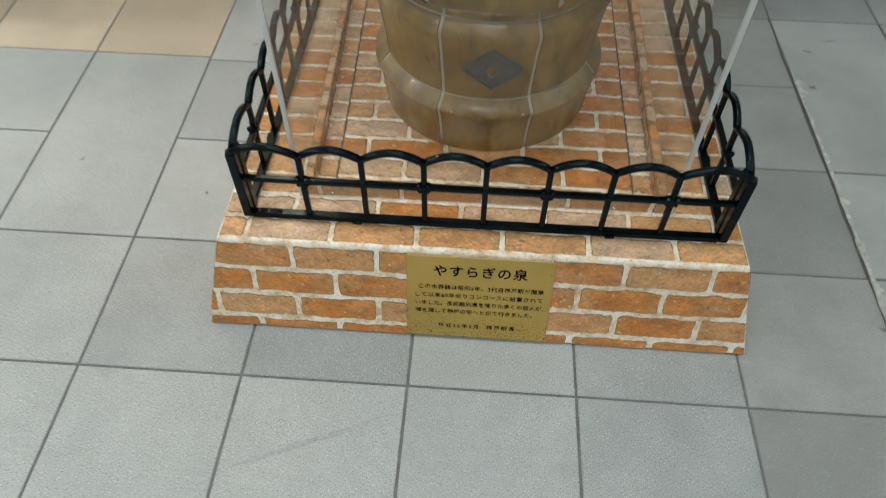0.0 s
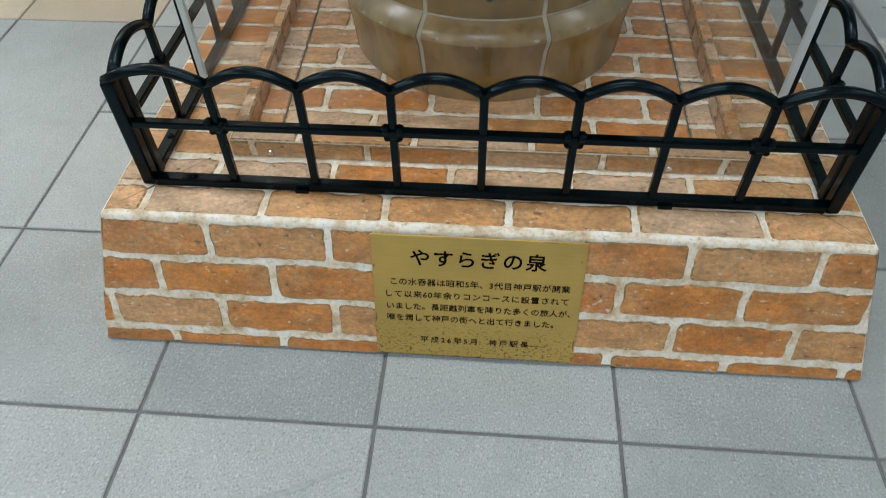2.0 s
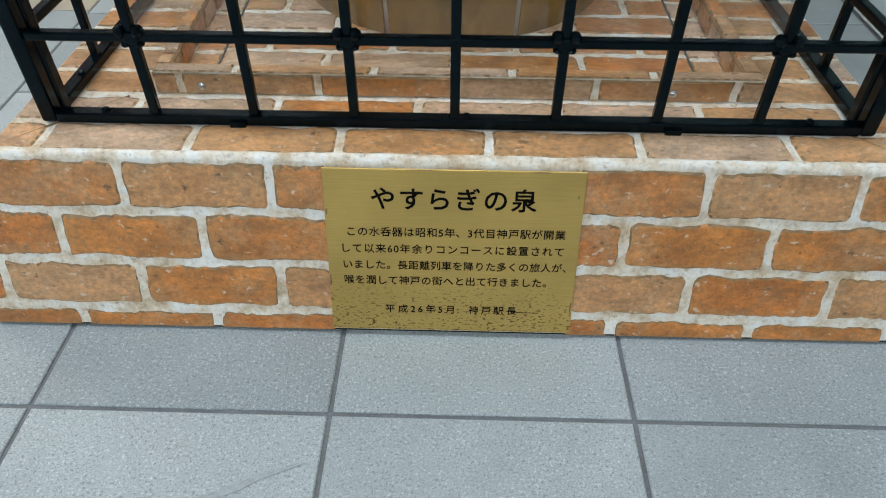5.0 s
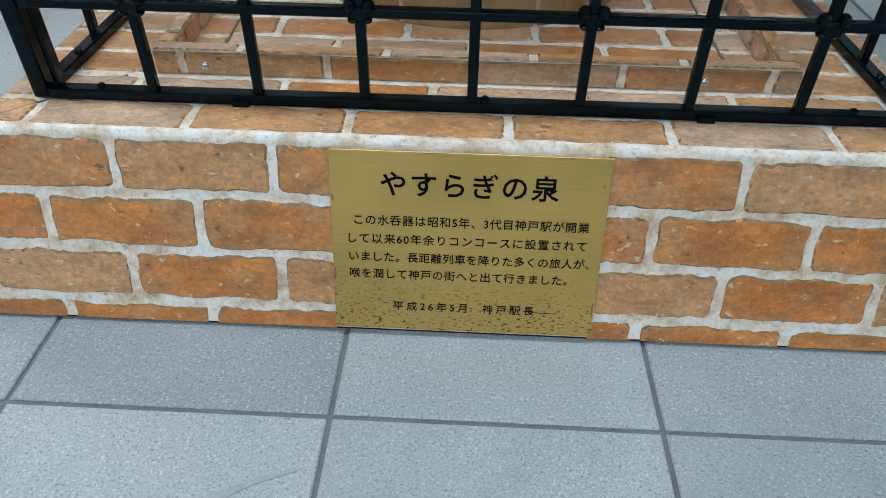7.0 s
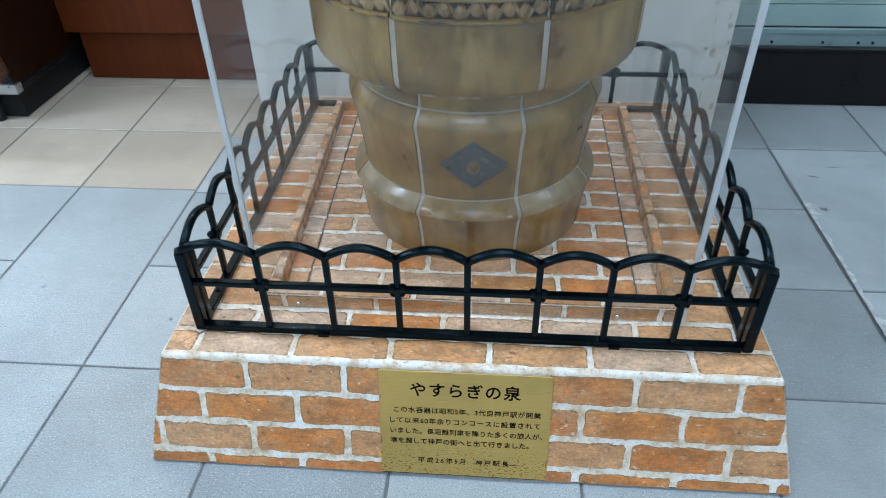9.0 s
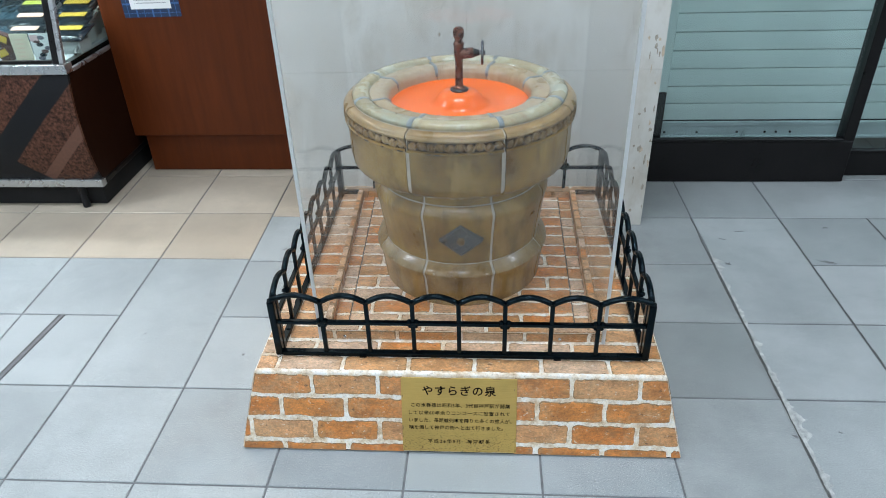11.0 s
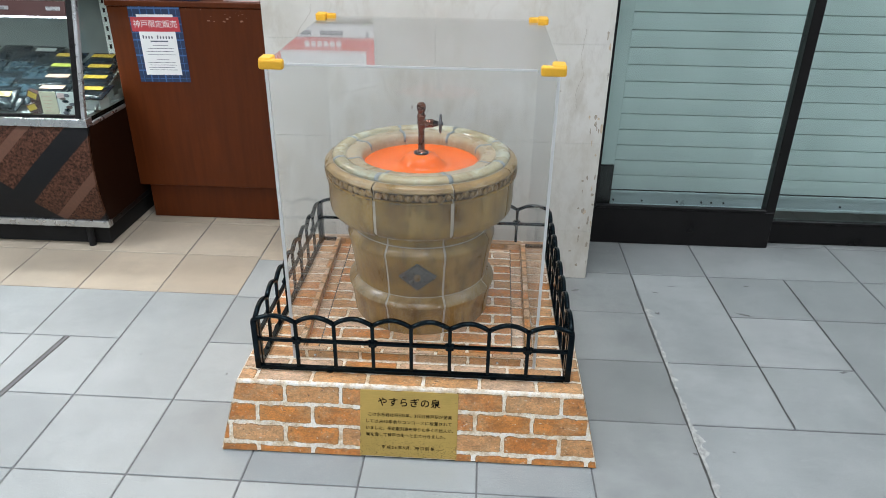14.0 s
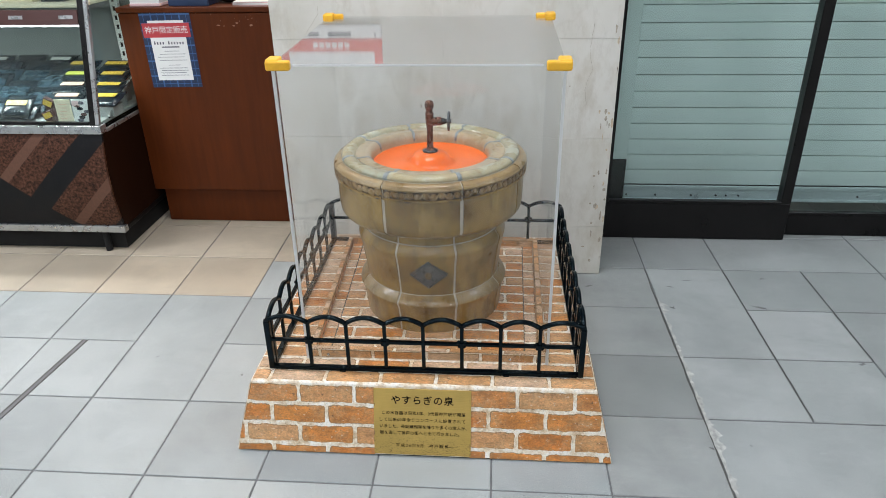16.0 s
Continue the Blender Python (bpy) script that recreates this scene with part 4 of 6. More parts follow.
def goods():
    z = 0.5525
    rng = random.Random(9)
    # the rack of labelled pouches by the post, rising to the back
    for c, shift in enumerate((0.0, 0.162)):
        for k in range(4):
            x, y = -1.475 - 0.032 * k + shift, 1.385 + 0.105 * k
            lift = 0.045 + 0.022 * k
            lab = (M_LABEL_P, M_LABEL_P, M_LABEL_G, M_LABEL_Y)[k] if c == 0 else M_LABEL_Y
            stand = thing("display_step", x, y, z, "small white step under a pouch", "display stand", "steps in the display case")
            part("block", box(x - 0.05, x + 0.05, y + 0.01, y + 0.085, z, z + lift - 0.005, 0.001, 1), M_TRAY, stand)
            pouch(x, y, z + lift, 0.135, 0.118, 14, M_POUCH, lab, "black foil sweet pouch with a bright label in the display case")
    # stacks of thin dark packs further along
    for k in range(42):
        col, row = k // 7, k % 7
        x, y = -1.63 - 0.135 * col + rng.uniform(-0.015, 0.015), 1.325 + 0.055 * row
        pouch(x, y, z + 0.006 + 0.012 * row, 0.128, 0.085, 24 + 16 * rng.random(), M_NAVYFOIL if (k + col) % 3 else M_POUCH, None, "thin black foil sweet pack lying in the display case", rng.uniform(-8, 8))
    pouch(-1.64, 1.315, z + 0.02, 0.12, 0.11, 34, M_POUCH, M_LABEL_Y, "black foil sweet pouch with a gold label in the display case")
    for x, y, w, h, mat in ((-1.413, 1.30, 0.064, 0.095, M_KRAFT), (-1.34, 1.302, 0.072, 0.095, M_WHITE)):
        card = thing("price_card", x, y, z, "small printed card standing in the display case", "price card", "cards in the display case")
        part("card", box(x - w / 2, x + w / 2, y, y + 0.003, z, z + h), mat, card)
        if mat is M_WHITE:
            for k in range(7):
                a = rng.uniform(-0.3, 0.3) * w
                part("picture_patch", add_ball(bmesh.new(), (x + a, y - 0.0004, z + 0.012 + 0.0115 * k), 0.014, 0.0006, 0.007, 10, 6), (M_TEXT, M_POUCH, M_PANELBROWN)[k % 3], card, "dark picture on the card")
            part("picture_patch", box(x - w * 0.48, x - w * 0.1, y - 0.0009, y - 0.0002, z + 0.07, z + 0.09), M_PINK, card, "pink corner of the card")
        else:
            for k in range(5):
                part("text_bar", box(x - w * 0.3, x + w * (0.1 + 0.05 * k), y - 0.0009, y - 0.0002, z + 0.018 + 0.014 * k, z + 0.021 + 0.014 * k), M_LABEL_P, card)
    # the riser along the back with more packs, and what lies on the upper shelf
    riser = thing("display_riser", -2.15, 1.82, z, "dark stepped riser at the back of the display case", "display stand")
    part("block", box(-2.7, -1.6, 1.72, 1.93, z, z + 0.075, 0.002, 1), M_POUCH, riser)
    for k in range(14):
        x = -1.655 - 0.075 * k + rng.uniform(-0.012, 0.006)
        pouch(x, 1.745 + 0.07 * (k % 2), z + 0.082 + 0.025 * (k % 2), 0.13, 0.10, 22 + 14 * rng.random(), M_POUCH, M_TRAY if k % 4 == 1 else None, "black foil sweet pack propped on the riser", rng.uniform(-12, 12))
    bar = thing("rack_bar", -1.275, 1.37, z, "thin pale bar along the side of the pouch rack", "rack")
    part("rail", add_tube(bmesh.new(), [(-1.272, 1.365, z + 0.006), (-1.276, 1.45, z + 0.05), (-1.292, 1.80, z + 0.16)], 0.006, 8), M_ALU, bar)
    cream = thing("gift_box", -1.62, 1.52, 0.9925, "cream paper gift box on the upper shelf", "gift box")
    part("carton", box(-1.72, -1.53, 1.46, 1.60, 0.9925, 1.055, 0.002, 1), M_KRAFT, cream)
    sheets = thing("flat_pack", -1.45, 1.52, 0.9925, "dark flat packs lying on the upper shelf", "flat pack")
    part("pack", box(-1.50, -1.405, 1.47, 1.58, 0.9925, 1.0005, 0.001, 1), M_POUCH, sheets)
    for x, y, up, turn in ((-1.486, 1.33, 0.075, 25), (-1.488, 1.315, 0.03, -20)):
        b = thing("sweet_box", x, y, z, "small gold and brown sweet box in the display case", "sweet box", "boxes in the display case")
        m = Matrix.Translation((x, y, z + up)) @ Matrix.Rotation(radians(turn), 4, "Y")
        bm = box(-0.022, 0.022, -0.012, 0.012, -0.016, 0.016, 0.002, 1)
        bm.transform(m)
        part("carton", bm, M_PANELBROWN, b)
        bm = box(-0.017, 0.017, -0.0135, -0.0122, -0.011, 0.011)
        bm.transform(m)
        part("label", bm, M_LABEL_Y, b, "gold label")
        part("stand", box(x - 0.015, x + 0.015, y - 0.008, y + 0.012, z, z + up - 0.012), M_PANELBROWN, b)


goods()


# ---- brick-clad plinth ----
BX, BY0, BY1, BZ = 0.114, 0.105, 1.107, 0.197
HB, HT, SLOPE = 0.499, 0.452, 0.05
# inner faces of the low battens inside the case, and their top
KY0, KY1, KZ = 0.286, 0.976, 0.2225
SPLAY = (-0.040, 0.020)


def case_left(y):
    """The case is a little wider at the back than at the front."""
    return -0.2125 - 0.039 * (y - 0.262)


def case_right(y):
    return 0.4475 + 0.018 * (y - 0.262)


def kx0(y):
    return -0.190 + SPLAY[0] * (y - KY0)


def kx1(y):
    return 0.422 + SPLAY[1] * (y - KY0)



plinth = thing("plinth", BX, (BY0 + BY1) / 2, 0, "low plinth clad in printed orange brick with pale mortar", "plinth")


def frustum(bm, x0, x1, y0, y1, z0, u0, u1, w0, w1, z1):
    low = [bm.verts.new(p) for p in ((x0, y0, z0), (x1, y0, z0), (x1, y1, z0), (x0, y1, z0))]
    top = [bm.verts.new(p) for p in ((u0, w0, z1), (u1, w0, z1), (u1, w1, z1), (u0, w1, z1))]
    bm.faces.new(low[::-1]), bm.faces.new(top)
    for k in range(4):
        bm.faces.new((low[k], low[(k + 1) % 4], top[(k + 1) % 4], top[k]))
    return bm


body = frustum(bmesh.new(), BX - HB, BX + HB, BY0, BY1, 0.0035, BX - HT, BX + HT, BY0 + SLOPE, BY1 - SLOPE, BZ)
bmesh.ops.bevel(body, geom=list(body.edges), offset=0.002, segments=2, affect="EDGES")
# Added black strip: it draws the shade line at the plinth's foot.
part("base_strip", box(BX - HB + 0.003, BX + HB - 0.003, BY0 + 0.003, BY1 - 0.003, 0.0003, 0.0034), M_BLACK, plinth, "black strip drawn as the shade line under the cladding")
part("body", body, M_MORTAR, plinth, "cream mortar coloured core")
for dims in ((-0.2205, 0.4485, 0.2685, KY0, BZ, KZ), (-0.2205, 0.4485, KY1, 0.9935, BZ, KZ), (-0.2205, -0.190, KY0 + 0.0002, KY1 - 0.0002, BZ, KZ), (0.422, 0.4485, KY0 + 0.0002, KY1 - 0.0002, BZ, KZ)):
    bm = box(*dims)
    for v in bm.verts:
        if abs(v.co.x + 0.2205) < 0.001:
            v.co.x = case_left(v.co.y) + 0.0065
        elif abs(v.co.x - 0.4485) < 0.001:
            v.co.x = case_right(v.co.y) - 0.0065
        elif abs(v.co.x + 0.190) < 0.001:
            v.co.x = kx0(v.co.y)
        elif abs(v.co.x - 0.422) < 0.001:
            v.co.x = kx1(v.co.y)
    bmesh.ops.bevel(bm, geom=list(bm.edges), offset=0.0012, segments=2, affect="EDGES")
    # Only the front batten keeps the mortar tone; the others are painted shaded.
    part("batten", bm, M_MORTAR if dims[2] < 0.27 else M_BATTEN, plinth, "low printed batten along the case wall")


# ---- black ornamental fence ----
FX0, FX1, FY0, FY1 = -0.302, 0.536, 0.205, 1.012
FZ, RAIL, VALLEY, CREST = BZ + 0.001, 0.290, 0.343, 0.367


def fence_panel(a, b, inward, label):
    """A panel from a to b: rails, pickets, a run of arches, end posts, collars and screws."""
    a, b, inward = Vector((*a, 0)), Vector((*b, 0)), Vector((*inward, 0))
    along = (b - a).normalized()
    length, count = (b - a).length, 8
    post = 0.016
    step = (length - 2 * post) / count
    mid = (a + b) / 2
    ob = thing("fence_panel", mid.x, mid.y, FZ, label, "fence", "fence panels round the fountain")
    turn = Matrix((( along.x, inward.x, 0, a.x), (along.y, inward.y, 0, a.y), (0, 0, 1, 0), (0, 0, 0, 1)))

    def bar(name, x0, x1, y0, y1, z0, z1, bevel=0.0018, label=""):
        bm = box(x0, x1, y0, y1, z0, z1, bevel, 2)
        bm.transform(turn)
        bmesh.ops.recalc_face_normals(bm, faces=bm.faces)
        return part(name, bm, M_IRON, ob, label)

    bar("bottom_rail", 0.016, length - 0.016, 0.0, 0.015, FZ, FZ + 0.011)
    bar("middle_rail", 0.016, length - 0.016, 0.002, 0.013, RAIL - 0.0045, RAIL + 0.0045)
    for x in (0.0, length - 0.016):
        bar("post", x, x + 0.016, 0.0, 0.017, FZ, VALLEY + 0.004, 0.003)
    for k in range(1, count):
        bar("picket", post + k * step - 0.0048, post + k * step + 0.0048, 0.003, 0.012, FZ + 0.009, VALLEY + 0.006)
    for k in range(count):
        pts = []
        for i in range(13):
            u = i / 12
            first, last = (0.004 if k == 0 else post + k * step + 0.002), (length - 0.004 if k == count - 1 else post + (k + 1) * step - 0.002)
            pts.append((first + (last - first) * u, 0.0075, VALLEY + (CREST - VALLEY) * math.sin(math.pi * (0.08 + 0.84 * u)) ** 0.9 - 0.004))
        bm = add_tube(bmesh.new(), pts, 0.0072, 8, 0.85)
        bm.transform(turn)
        bmesh.ops.recalc_face_normals(bm, faces=bm.faces)
        part("arch", bm, M_IRON, ob, smooth=True)
    for k in range(1, count, 2):
        bm = bmesh.new()
        for dx in (-0.008, 0.008):
            add_ball(bm, (post + k * step + dx, 0.004, RAIL + 0.006), 0.0062, 0.0075, 0.0065, 10, 6)
            add_ball(bm, (post + k * step + 0.8 * dx, 0.005, RAIL - 0.0065), 0.0048, 0.006, 0.0032, 10, 6)
        add_box(bm, post + k * step - 0.0075, post + k * step + 0.0075, 0.0005, 0.0150, RAIL - 0.0062, RAIL + 0.0062, 0.002)
        bm.transform(turn)
        bmesh.ops.recalc_face_normals(bm, faces=bm.faces)
        part("collar", bm, M_IRON, ob)
    for x in (0.065, length / 2 + 0.012, length - 0.065):
        bm = add_ball(bmesh.new(), (x, 0.0085, FZ + 0.0115), 0.0045, 0.0045, 0.003, 10, 6)
        bm.transform(turn)
        part("screw", bm, M_IRON, ob)
    for x in (length * 0.24, length * 0.76):
        bar("tab", x - 0.008, x + 0.008, -0.004, 0.0, FZ, FZ + 0.006, 0.0)
    return ob


FENCE = "black painted metal fence panel with scalloped arches standing on the plinth"
fence_panel((FX0, FY0), (FX1, FY0), (0, 1), FENCE)
fence_panel((FX0, FY1), (FX1, FY1), (0, -1), FENCE)
fence_panel((FX0 + 0.0005, FY0 + 0.0173), (FX0 + 0.0005, FY1 - 0.0173), (1, 0), FENCE)
fence_panel((FX1 - 0.0005, FY0 + 0.0173), (FX1 - 0.0005, FY1 - 0.0173), (-1, 0), FENCE)


# ---- clear acrylic case ----
CX0, CX1, CY0, CY1, CZ0, CZ1 = -0.2125, 0.4475, 0.262, 1.0, BZ + 0.001, 0.997


def acrylic_case():
    ob = thing("acrylic_case", (CX0 + CX1) / 2, (CY0 + CY1) / 2, CZ0, "clear acrylic box over the fountain with yellow corner guards", "display cover")
    t = 0.005
    for dims in ((CX0, CX1, CY0, CY0 + t, CZ0, CZ1 - t), (CX0, CX1, CY1 - t, CY1, CZ0, CZ1 - t), (CX0, CX0 + t, CY0 + t + 0.0003, CY1 - t - 0.0003, CZ0, CZ1 - t), (CX1 - t, CX1, CY0 + t + 0.0003, CY1 - t - 0.0003, CZ0, CZ1 - t), (CX0, CX1, CY0, CY1, CZ1 - t + 0.0003, CZ1)):
        part("sheet", box(*dims), M_ACRYLIC_TOP if dims[4] > 0.9 else M_ACRYLIC, ob, "clear sheet").visible_shadow = False
    for x in (CX0 - 0.0005, CX1 - t - 0.0015):
        for y in (CY0 - 0.0012,):
            part("edge", box(x, x + t + 0.002, y, y + t + 0.0012, CZ0, CZ1 - t - 0.0005), M_EDGE, ob, "milky cut edge")
    for y in (CY0 - 0.001,):
        part("edge", box(CX0 + 0.05, CX1 - 0.05, y, y + 0.003, CZ1 - 0.004, CZ1 + 0.0006), M_EDGE, ob, "milky cut edge")
    for sx, x in ((1, CX0 - 0.0135), (-1, CX1 + 0.0130)):
        for sy, y in ((1, CY0 - 0.006), (-1, CY1 + 0.006)):
            bm = bmesh.new()
            ends = sorted((x, x + sx * 0.056)), sorted((y, y + sy * 0.022))
            add_box(bm, *ends[0], *ends[1], CZ1 - 0.014, CZ1 + 0.008, 0.005, 3)
            ends = sorted((x, x + sx * 0.030)), sorted((y + sy * 0.004, y + sy * 0.05))
            add_box(bm, *ends[0], *ends[1], CZ1 - 0.010, CZ1 + 0.0115, 0.005, 3)
            part("corner_guard", bm, M_YELLOW, ob, "yellow rubber corner guard")
    for x in (-0.152, 0.345):
        bm = add_ball(bmesh.new(), (x, CY0 - 0.001, BZ + 0.0135), 0.0042, 0.003, 0.0042, 12, 8)
        part("screw", bm, M_STEEL, ob, "bright screw head")
    for piece in ob.children:
        for v in piece.data.vertices:
            across = (v.co.x - CX0) / (CX1 - CX0)
            v.co.x += (1 - across) * (case_left(v.co.y) - CX0) + across * (case_right(v.co.y) - CX1)
    return ob


acrylic_case()


# ---- stoneware drinking fountain ----
GX, GY = 0.110, 0.606


def fountain():
    ob = thing("drinking_fountain", GX, GY, BZ, "old olive glazed stoneware drinking fountain with orange basin", "drinking fountain")
    FOOT = BZ + 0.0017
    foot = [(0.185, FOOT), (0.2065, FOOT), (0.2095, 0.235), (0.2158, 0.276), (0.2212, 0.2895), (0.2228, 0.2940), (0.18, 0.2940)]
    # Top of the foot blocks, split off to take a paler tone.
    ledge = [(0.18, 0.2942), (0.2228, 0.2942), (0.2212, 0.2995), (0.2115, 0.3095), (0.2015, 0.318), (0.18, 0.318)]
    waist = [(0.18, 0.3205), (0.2000, 0.3205), (0.2045, 0.36), (0.2112, 0.41), (0.2155, 0.434), (0.2185, 0.4445), (0.2190, 0.451), (0.2168, 0.4575), (0.2112, 0.4662), (0.2068, 0.472), (0.2040, 0.4752), (0.18, 0.4752)]
    neck = [(0.175, 0.478), (0.2015, 0.478), (0.2020, 0.492), (0.2055, 0.504), (0.2135, 0.5135), (0.2260, 0.519), (0.2330, 0.520), (0.2330, 0.521), (0.175, 0.521)]
    drum = [(0.20, 0.5225), (0.2435, 0.5225), (0.2560, 0.5255), (0.2640, 0.535), (0.2667, 0.553), (0.2685, 0.631), (0.25, 0.631)]
    frieze = [(0.25, 0.633), (0.2685, 0.633), (0.2725, 0.635), (0.2725, 0.638), (0.2690, 0.640), (0.2690, 0.661), (0.2735, 0.663), (0.2740, 0.666), (0.2715, 0.6695), (0.25, 0.6695)]
    shelf = [(0.245, 0.671), (0.2715, 0.671), (0.2695, 0.6745), (0.2640, 0.6775), (0.2560, 0.679), (0.2490, 0.679)]
    rim = [(0.231, 0.6740), (0.2470, 0.6740), (0.2495, 0.6795), (0.2525, 0.6815), (0.2530, 0.6855), (0.2510, 0.6895), (0.2455, 0.6935), (0.2365, 0.6958), (0.2270, 0.6955), (0.2190, 0.6928), (0.2150, 0.6872), (0.2135, 0.6848), (0.231, 0.681)]
    ring = [(0.201, 0.672), (0.2125, 0.6835), (0.2105, 0.6862), (0.1910, 0.6865), (0.1875, 0.6872), (0.1810, 0.6866), (0.1735, 0.682), (0.1680, 0.676), (0.1655, 0.664), (0.1645, 0.634), (0.201, 0.634)]
    core = [(0.001, FOOT), (0.2038, FOOT + 0.0005), (0.2068, 0.235), (0.2130, 0.276), (0.2184, 0.2895), (0.2200, 0.2945), (0.2182, 0.2988), (0.2085, 0.3085), (0.2005, 0.3165), (0.1985, 0.3205), (0.2018, 0.36), (0.2085, 0.41), (0.2128, 0.434), (0.2157, 0.4445), (0.2162, 0.451), (0.2140, 0.457), (0.2085, 0.4655), (0.2030, 0.4745), (0.2005, 0.478), (0.1995, 0.492), (0.2028, 0.5055), (0.2125, 0.516), (0.2260, 0.5215), (0.2415, 0.5245), (0.2535, 0.528), (0.2612, 0.5365), (0.2638, 0.553), (0.2665, 0.631), (0.2665, 0.660), (0.2700, 0.666), (0.2685, 0.6705), (0.2540, 0.677), (0.2500, 0.683), (0.2360, 0.693), (0.2280, 0.693), (0.2125, 0.6838), (0.1850, 0.684), (0.1700, 0.676), (0.1680, 0.637), (0.001, 0.635)]
    part("core", add_lathe(bmesh.new(), core, GX, GY, steps=96), M_JOINT, ob, "pale jointing between the glazed blocks", smooth=True)

    def course(name, profile, mat, gap, label="", shift=0.0, steps=12):
        for k in range(8):
            a = -112.5 + shift + 45 * k
            bm = add_lathe(bmesh.new(), profile, GX, GY, a + gap / 2, a + 45 - gap / 2, steps, True)
            ob_ = part(name, bm, mat, ob, label)
            for poly in ob_.data.polygons:
                poly.use_smooth = len(poly.vertices) == 4
            ob_.data.set_sharp_from_angle(angle=radians(40))

    course("foot_block", foot, M_GLAZE, 1.9)
    # Its paler glaze also paints in the light from above.
    course("ledge_block", ledge, M_SHELF, 1.9, "paler glazed ledge with light painted in")
    course("waist_block", waist, M_GLAZE, 1.9)
    course("neck_block", neck, M_GLAZE, 1.6)
    course("drum_block", drum, M_GLAZE, 2.1)
    course("frieze_block", frieze, M_FRIEZE, 0.9, "dark relief band")
    lips = ([(0.262, 0.6325), (0.2690, 0.6325), (0.2743, 0.6340), (0.2750, 0.637), (0.2712, 0.6395), (0.262, 0.6395)], [(0.262, 0.6608), (0.2705, 0.6608), (0.2748, 0.663), (0.2750, 0.6668), (0.2722, 0.6705), (0.262, 0.6705)])
    course("lower_lip", lips[0], M_GLAZE, 1.0)
    course("upper_lip", lips[1], M_SHELF, 1.0)
    course("shelf_block", shelf, M_SHELF, 1.0)
    course("rim_block", rim, M_RIM, 0.9, "pale green glazed rim")
    course("inner_block", ring, M_INNER, 0.9, "tan glazed inner ring")
    # raised leaf shapes along the frieze
    for k in range(8):
        bm = bmesh.new()
        for i in range(10):
            a = radians(-112.5 + 45 * k + 2.9 + 4.35 * i)
            c = Vector((GX + 0.2708 * math.cos(a), GY + 0.2708 * math.sin(a), 0.6505 + (0.0015 if i % 2 else -0.0015)))
            m = Matrix.Translation(c) @ Matrix.Rotation(a - math.pi / 2, 4, "Z") @ Matrix.Rotation(radians(28 if i % 2 else -28), 4, "Y")
            bmesh.ops.create_uvsphere(bm, u_segments=6, v_segments=4, radius=1, matrix=m @ Matrix.Diagonal((0.0088, 0.0052, 0.0105, 1)))
            bmesh.ops.create_uvsphere(bm, u_segments=6, v_segments=5, radius=1, matrix=Matrix.Translation((0.0102 * -math.sin(a), 0.0102 * math.cos(a), 0)) @ m @ Matrix.Diagonal((0.0028, 0.005, 0.0112, 1)))
        part("relief", bm, M_LEAF, ob, "raised ochre leaf ornament")
    # wide blue-grey joints over the rim
    for k in range(8):
        a = -112.5 + 45 * k
        strip = [(r + (0.0009 if r > 0.2 else -0.0009), z + 0.0009) for r, z in rim[3:11] + ring[2:9]]
        inner = [(r + (-0.0006 if r > 0.2 else 0.0006), z - 0.0012) for r, z in rim[3:11] + ring[2:9]]
        part("rim_joint", add_lathe(bmesh.new(), strip + inner[::-1], GX, GY, a - 1.35, a + 1.35, 3, True), M_BLUEJOINT, ob, "blue grey joint across the rim", smooth=True)
    # lozenge on the waist
    slope = math.degrees(math.atan2(0.0110, 0.074))
    m = Matrix.Translation((GX + 0.007, GY - 0.2092, 0.392)) @ Matrix.Rotation(radians(90 + slope), 4, "X")
    loz = [(0, -0.048), (0.0535, 0), (0, 0.048), (-0.0535, 0)]
    plate = part("lozenge", add_prism(bmesh.new(), loz, 0.0175, m @ Matrix.Translation((0, 0, -0.012)), 0.003), M_DIAMOND, ob, "dark slate lozenge ornament")
    ring = bmesh.new()
    pts = [m @ Vector((x * 0.87, y * 0.87, 0.0058)) for x, y in loz]
    for p, q in zip(pts, pts[1:] + pts[:1]):
        add_tube(ring, [p, q], 0.0022, 6)
    for k in range(4):
        a = math.pi / 4 + k * math.pi / 2
        c = m @ Vector((0.021 * math.cos(a) * 1.1, 0.021 * math.sin(a), 0.0058))
        add_ball(ring, c, 0.007, 0.003, 0.007, 8, 6)
    part("relief", ring, M_DIAMOND, plate, smooth=True)
    part("boss", add_ball(bmesh.new(), m @ Vector((0, 0, 0.006)), 0.0095, 0.004, 0.0125, 12, 8), M_GOLD, plate, "ochre oval boss", smooth=True)
    # orange basin with its mound
    basin = [(0.1655, 0.655), (0.157, 0.6515), (0.13, 0.648), (0.078, 0.648), (0.066, 0.651), (0.059, 0.659), (0.054, 0.6665), (0.046, 0.674), (0.034, 0.681), (0.0, 0.6812)]
    part("basin", add_lathe(bmesh.new(), basin, GX, GY, steps=72), M_ORANGE, ob, "glossy orange basin", smooth=True)
    # bronze tap
    tap = part("tap", add_lathe(bmesh.new(), [(0.0, 0.681), (0.019, 0.6812), (0.0195, 0.685), (0.014, 0.688), (0.0105, 0.691), (0.0092, 0.695), (0.0088, 0.75), (0.0105, 0.76), (0.0115, 0.77), (0.0115, 0.785), (0.0125, 0.7875), (0.0125, 0.792), (0.0095, 0.795), (0.0090, 0.801), (0.0122, 0.807), (0.0132, 0.815), (0.0118, 0.823), (0.0072, 0.8275), (0.0, 0.828)], GX, GY, steps=20), M_BRONZE, ob, "tarnished bronze tap", smooth=True)
